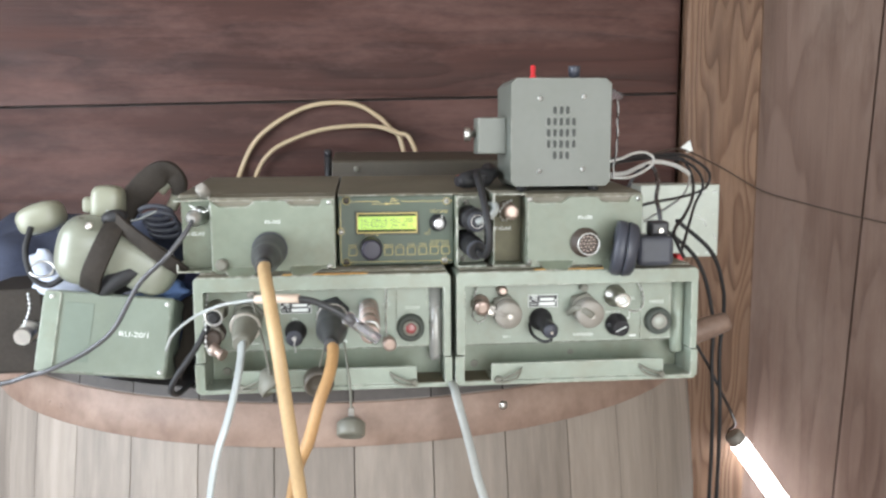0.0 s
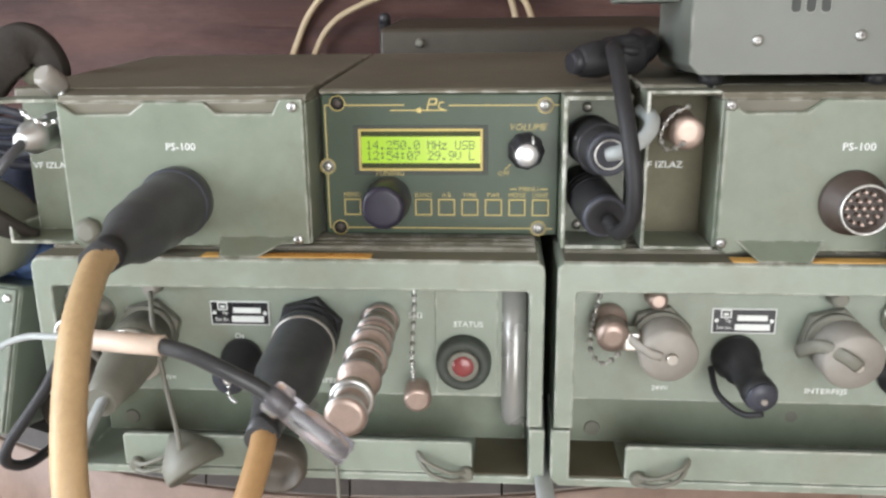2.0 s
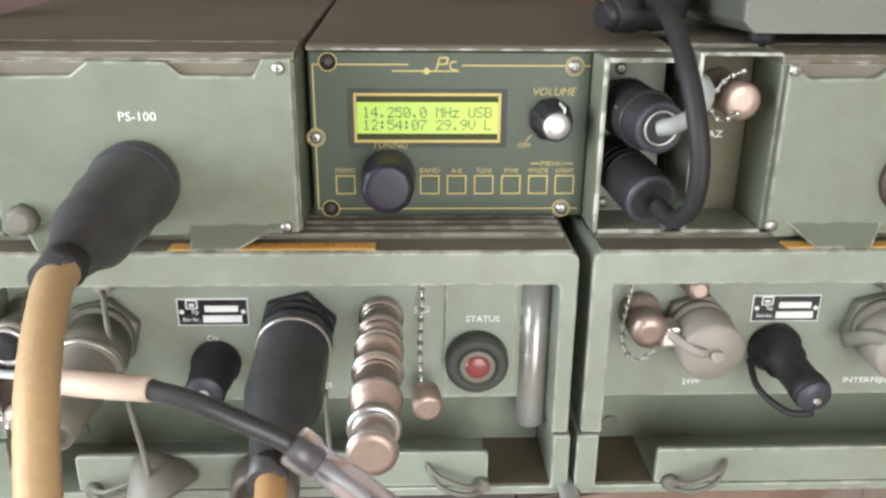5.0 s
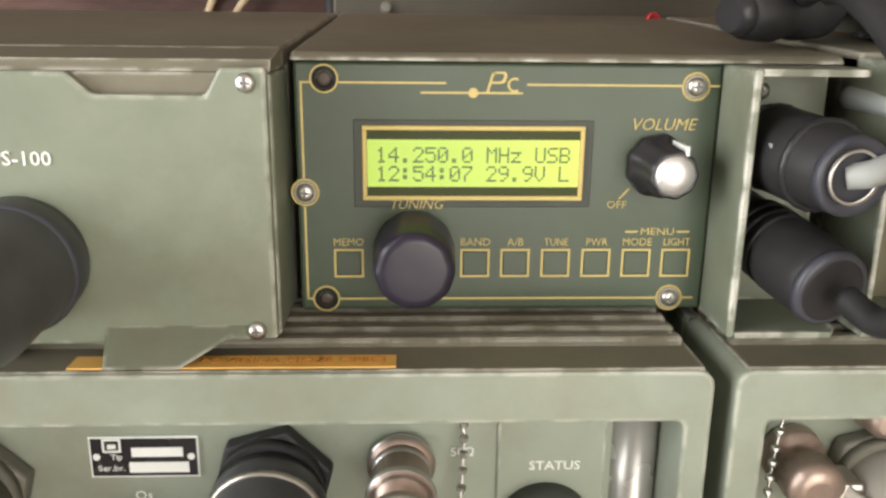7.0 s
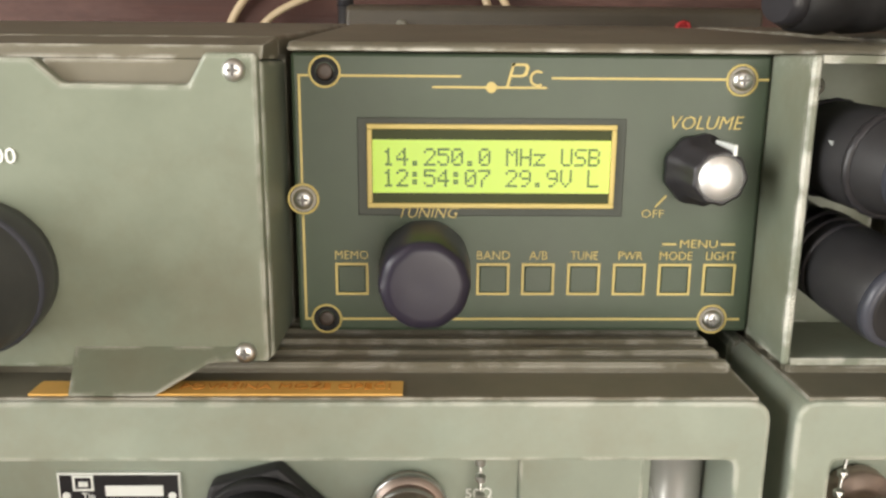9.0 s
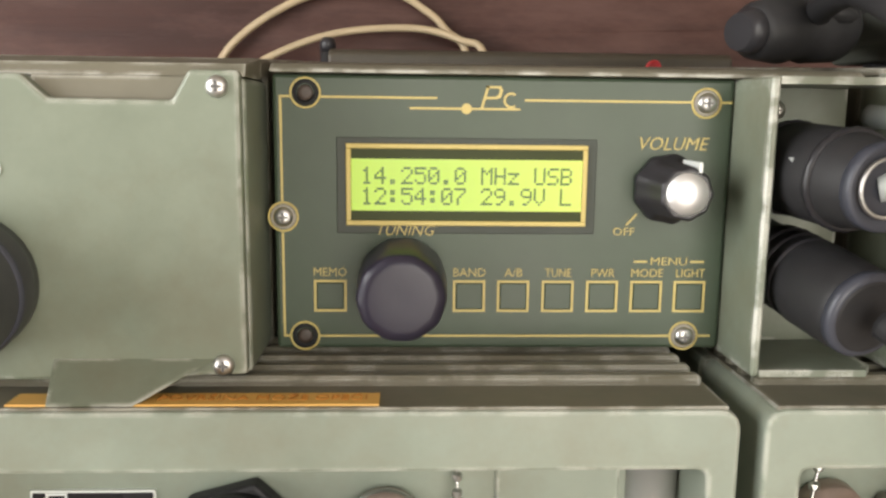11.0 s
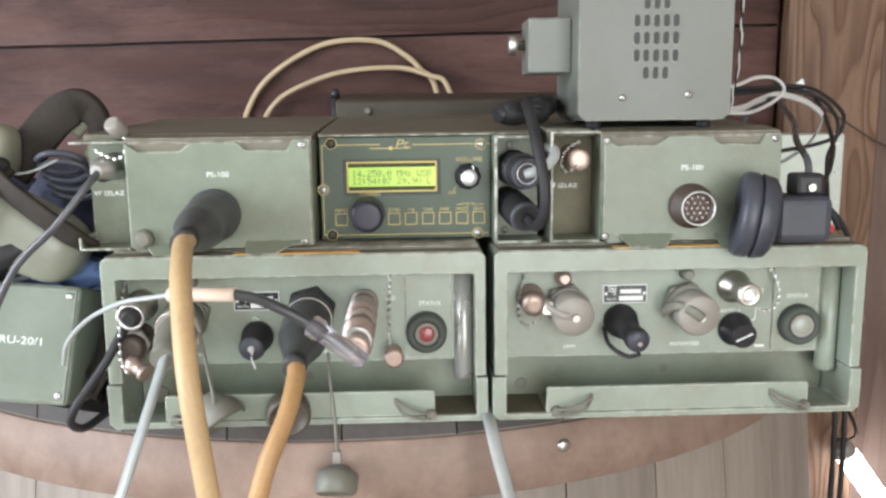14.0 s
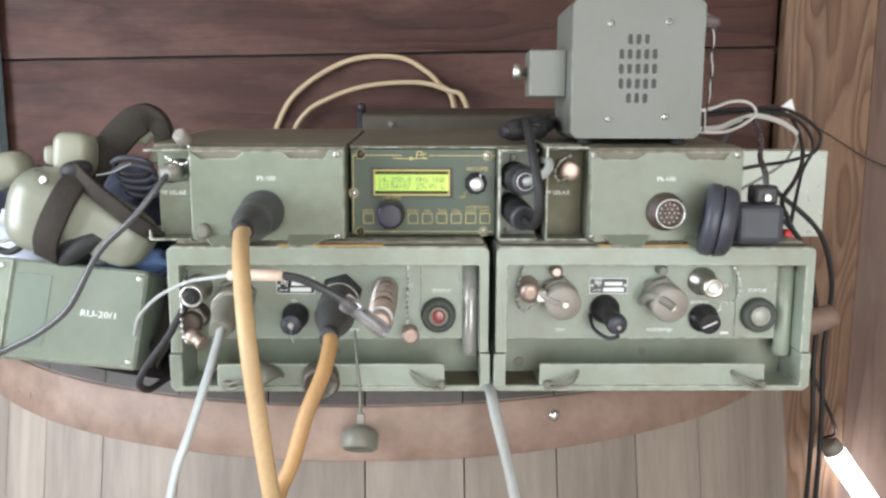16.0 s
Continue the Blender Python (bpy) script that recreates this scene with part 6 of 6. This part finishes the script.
strap = part("case_strap", sweep(B(), [(-0.2300, 0.050, 0.905), (-0.2220, 0.020, 0.885), (-0.2230, 0.000, 0.860), (-0.2330, -0.004, 0.842), (-0.2380, 0.020, 0.830)], 0.0120, 10, 8, 0.22), WEBBING, ru, "dark webbing strap")

dev = thing("dark_radio_end", (-0.43, 0.10, TOPZ), "dark brown radio end with a bright terminal, beside the green case", "radio")
part("case", box(B(), (-0.470, 0.075, TOPZ), (-0.3950, 0.19, 0.914), 0.004), WEBBING, dev)
part("terminal", lathe(B(), (-0.410, 0.075, 0.868), (0, -1, -0.1), [(0, 0.0110), (0.006, 0.0110), (0.007, 0.0075), (0.020, 0.0075), (0.021, 0.0095), (0.028, 0.0090)], 18), NICKEL, dev)
beads("terminal_chain", [(-0.408, 0.066, 0.910), (-0.405, 0.060, 0.895), (-0.409, 0.056, 0.880), (-0.411, 0.050, 0.870)], dev)


def cloth(name, c, s, seed, mat, label):
    bm = B()
    bmesh.ops.create_icosphere(bm, subdivisions=4, radius=1)
    for v in bm.verts:
        k = 1 + 0.22 * noise.noise(v.co * 2.2 + Vector((seed, 0, 0))) + 0.10 * noise.noise(v.co * 6 + Vector((0, seed, 0)))
        v.co = Vector((c[0] + v.co.x * s[0] * k, c[1] + v.co.y * s[1] * k, max(TOPZ + 0.0005, c[2] + v.co.z * s[2] * k)))
    for f in bm.faces:
        f.smooth = True
    return solid(name, bm, mat, label, "cloth", "crumpled cloths")


cloth("crumpled_cloth", (-0.330, 0.180, 0.865), (0.150, 0.085, 0.075), 3, CLOTH_BLUE, "crumpled blue cloth under the headset on the cask")
cloth("crumpled_cloth", (-0.455, 0.260, 0.885), (0.110, 0.100, 0.105), 7, CLOTH_DARK, "crumpled navy cloth on the cask")
for c, s, sd in (((-0.400, 0.090, 0.936), (0.015, 0.010, 0.020), 1), ((-0.375, 0.085, 0.915), (0.034, 0.016, 0.018), 5), ((-0.300, 0.030, 0.918), (0.020, 0.012, 0.006), 9)):
    bm = blob(B(), c, s, sd, 0.5)
    solid("cloth_patch", bm, CLOTH_WHITE, "pale patterned fold of the cloth", "cloth", "pale cloth folds")

cloth("crumpled_cloth", (-0.280, 0.105, 0.950), (0.040, 0.035, 0.045), 11, CLOTH_DARK, "crumpled navy cloth on the cask")
solid("cloth_patch", blob(B(), (-0.254, 0.040, 0.916), (0.024, 0.018, 0.012), 4, 0.5), CLOTH_LIGHT_BLUE, "light blue fold of cloth on the green case", "cloth")

hs = thing("headset", (-0.30, 0.06, 0.93), "military headset with green shells and dark webbing bands, on the cloth", "headset")


def shell(bm, c, s, tilt, power=0.72):
    """A rounded ear shell, squarer than a ball."""
    bmesh.ops.create_icosphere(bm, subdivisions=4, radius=1)
    m = Euler([radians(q) for q in tilt]).to_matrix()
    for v in bm.verts:
        q = Vector([math.copysign(abs(k) ** power, k) for k in v.co])
        q = m @ Vector((q.x * s[0], q.y * s[1], q.z * s[2]))
        v.co = q + Vector(c)
    for f in bm.faces:
        f.smooth = True
    return bm


sh = part("ear_shell", shell(B(), (-0.3194, 0.0099, 0.9644), (0.0331, 0.0340, 0.0359), (6, 14, 8)), HEAD_GREEN, hs, "large glossy green ear shell")
part("ear_shell_lip", shell(B(), (-0.2750, 0.0061, 0.9531), (0.0454, 0.0293, 0.0246), (0, 30, 0), 0.62), HEAD_GREEN, hs)
part("shell_screw", lathe(B(), (-0.3100, -0.0185, 0.9928), (-0.1, -0.9, 0.4), [(0, 0.0040), (0.002, 0.0036), (0.0025, 0.002)], 14), NICKEL, sh)
part("ear_cushion", lathe(B(), (-0.2816, 0.0193, 0.9417), (0.45, -0.2, -0.9), [(0, 0.040), (0.006, 0.044), (0.014, 0.044), (0.018, 0.038)], 30), RUBBER, hs, "black ear cushion")
part("ear_shell", shell(B(), (-0.3073, 0.0376, 1.0106), (0.0166, 0.0166, 0.0202), (0, 4, 0), 0.55), HEAD_PALE, hs, "pale green second ear shell")
part("shell_lug", shell(B(), (-0.3266, 0.0348, 1.0106), (0.0055, 0.0074, 0.0083), (0, 4, 0), 0.55), HEAD_PALE, hs)
part("microphone_housing", shell(B(), (-0.395, 0.085, 0.993), (0.026, 0.020, 0.017), (0, -18, 0)), HEAD_PALE, hs, "pale green microphone housing")


def band(pts, wide, thick, mat, label="", tip=1.0):
    line = spline(pts, 10)
    bm = B()
    rings = []
    full = wide
    for i, q in enumerate(line):
        wide = full * (1 + (tip - 1) * max(0.0, i / (len(line) - 1) * 2 - 1))
        t = (line[min(i + 1, len(line) - 1)] - line[max(i - 1, 0)]).normalized()
        u = t.cross(Vector((0.15, 1.0, 0.25))).normalized()
        v = t.cross(u).normalized()
        rings.append([bm.verts.new(q + u * (a * wide) + v * (b * thick)) for a, b in ((-1, -1), (-0.9, -1.3), (0.9, -1.3), (1, -1), (1, 1), (0.9, 1.3), (-0.9, 1.3), (-1, 1))])
    for p, q in zip(rings, rings[1:]):
        for k in range(8):
            bm.faces.new((p[k], p[(k + 1) % 8], q[(k + 1) % 8], q[k])).smooth = True
    bm.faces.new(rings[0])
    bm.faces.new(rings[-1])
    return part("head_band", bm, mat, hs, label)


band([(-0.304, 0.052, 0.992), (-0.294, 0.056, 1.006), (-0.281, 0.058, 1.021), (-0.268, 0.060, 1.035), (-0.255, 0.062, 1.043), (-0.245, 0.063, 1.041), (-0.239, 0.065, 1.031), (-0.240, 0.068, 1.018)], 0.0140, 0.0032, WEBBING, "broad padded dark head band", 0.5)
part("band_lining", sweep(B(), [(-0.262, 0.072, 1.022), (-0.251, 0.072, 1.032), (-0.244, 0.072, 1.030), (-0.244, 0.072, 1.016), (-0.250, 0.070, 1.002)], 0.0062, 10, 6, 0.5), HEAD_PALE, hs, "pale lining of the head band")
band([(-0.2835, -0.0034, 1.0003), (-0.2892, -0.0223, 0.9852), (-0.2977, -0.0317, 0.9644), (-0.3081, -0.0280, 0.9436), (-0.3156, -0.0128, 0.9275)], 0.0105, 0.0016, WEBBING, "dark webbing strap over the shell")
band([(-0.2892, -0.0091, 1.0003), (-0.2722, -0.0204, 0.9871), (-0.2495, -0.0242, 0.9691), (-0.2306, -0.0204, 0.9531), (-0.2230, -0.0091, 0.9436)], 0.0075, 0.0016, WEBBING)
part("strap_knot", shell(B(), (-0.2892, -0.0053, 1.0003), (0.0132, 0.0095, 0.0076), (0, -10, 0), 0.9), RUBBER, hs, "dark gathered webbing")
part("thin_lead", sweep(B(), [(-0.305, 0.022, 1.006), (-0.296, 0.016, 0.998), (-0.282, 0.014, 0.9945), (-0.268, 0.016, 0.997), (-0.254, 0.022, 1.004)], 0.0009, 8, 6), GREYCABLE, hs, "thin pale lead")
for k in range(4):
    loop = [(-0.258 + 0.003 * k + 0.017 * math.cos(q), 0.034 - 0.006 * math.sin(q), 1.001 - 0.0065 * k + 0.0075 * math.sin(q)) for q in [-math.pi * 0.95 + n * math.pi / 6 for n in range(12 if k < 2 else 8)]]
    part("coiled_lead", sweep(B(), loop, 0.0026, 8, 4), RUBBER_GREY, hs)
part("microphone_lead", sweep(B(), [(-0.398, 0.062, 0.985), (-0.402, 0.052, 0.960), (-0.396, 0.050, 0.932), (-0.380, 0.050, 0.922), (-0.362, 0.050, 0.932), (-0.350, 0.052, 0.945)], 0.0034, 10, 8), RUBBER, hs)
part("lead_ring", sweep(B(), [(-0.385 + 0.013 * math.cos(q), 0.050 + 0.004 * math.sin(q), 0.940 + 0.008 * math.sin(q)) for q in [k * math.pi / 5 for k in range(11)]], 0.0016, 8, 3), STEEL, hs)

# dark panel standing at the far side of the cask
cur = []
for k in range(25):
    cur.append((-0.985 + 0.232 * k / 24, 0.786 + 0.007 * math.sin(k * 1.3)))
solid("curtain", prism(B(), cur + [(x, y + 0.004) for x, y in reversed(cur)], "z", 0.0, 1.95), CURTAIN, "grey-green hanging curtain beside the plank wall", "curtain")

# ---- pieces of the setting ----
for i, (z0, z1) in enumerate(((0.0, 0.30), (0.30, 0.60), (0.60, 0.885), (0.885, 1.1600), (1.1625, 1.45), (1.45, 1.72), (1.72, 2.0), (2.0, 2.26))):
    nx = 60
    bm = B()
    top_edge, low_edge = [], []
    for k in range(nx + 1):
        xx = -1.6 + (0.6215 + 1.6) * k / nx
        w0 = 0.0016 * noise.noise(Vector((xx * 5, i * 7.0, 0))) + 0.020 * xx * (i > 0)
        w1 = 0.0016 * noise.noise(Vector((xx * 5, i * 7.0 + 7.0, 0))) + 0.020 * xx
        low_edge.append((xx, z0 + 0.0014 + w0))
        top_edge.append((xx, z1 - 0.0014 + w1))
    yf = 0.800 + (0.0, 0.002, 0.0035, 0.001)[i % 4]
    prism(bm, low_edge + list(reversed(top_edge)), "y", yf, 0.827)
    part("plank", bm, PLANK, wall_back)
for i, (xa, xb, ya, yb) in enumerate(((0.7795, 0.9880, 0.7795, 1.0950), (0.9940, 1.19, 1.1010, 1.26), (1.194, 1.40, 1.264, 1.43), (1.404, 1.60, 1.434, 1.60))):
    part("board", prism(B(), [(xa, 0.0), (xb, 0.0), (yb, 2.3), (ya, 2.3)], "y", 0.776 + 0.004 * (i % 2), 0.827, 0.0025), BOARD, wall_back)
for i in range(22):
    xa = -1.6 + i * 0.1455
    part("floor_board", box(B(), (xa + 0.001, -2.4, -0.02), (xa + 0.1445, 0.827, -0.001)), FLOORW, floor)
for a0, a1 in stave_cols:
    part("stave", stave_mesh(a0, a1, [-0.02, 0.1, 0.25, 0.4, 0.55, 0.68, 0.755, HOOPT + 0.001], 0.0, 0.028), STAVE, cask)
    part("stave_end", stave_mesh(a0, a1, [HOOPT + 0.001, TOPZ - 0.0015, TOPZ - 0.0003], 0.0003, 0.03), STAVE_END, cask, "dark stained stave end")
y = CY - 0.505
while y < CUT - 0.005:
    y1 = min(y + 0.105, CUT)
    m = 10
    ys = [y + 0.0012 + (y1 - y - 0.0024) * k / m for k in range(m + 1)]
    half = [math.sqrt(max(0.0004, 0.506 ** 2 - (q - CY) ** 2)) for q in ys]
    pts = [(CX - h, q) for h, q in zip(half, ys)] + [(CX + h, q) for h, q in reversed(list(zip(half, ys)))]
    part("head_board", prism(B(), pts, "z", TOPZ - 0.022, TOPZ - 0.0004), STAVE_END, cask, "dark stained board of the cask top")
    y = y1
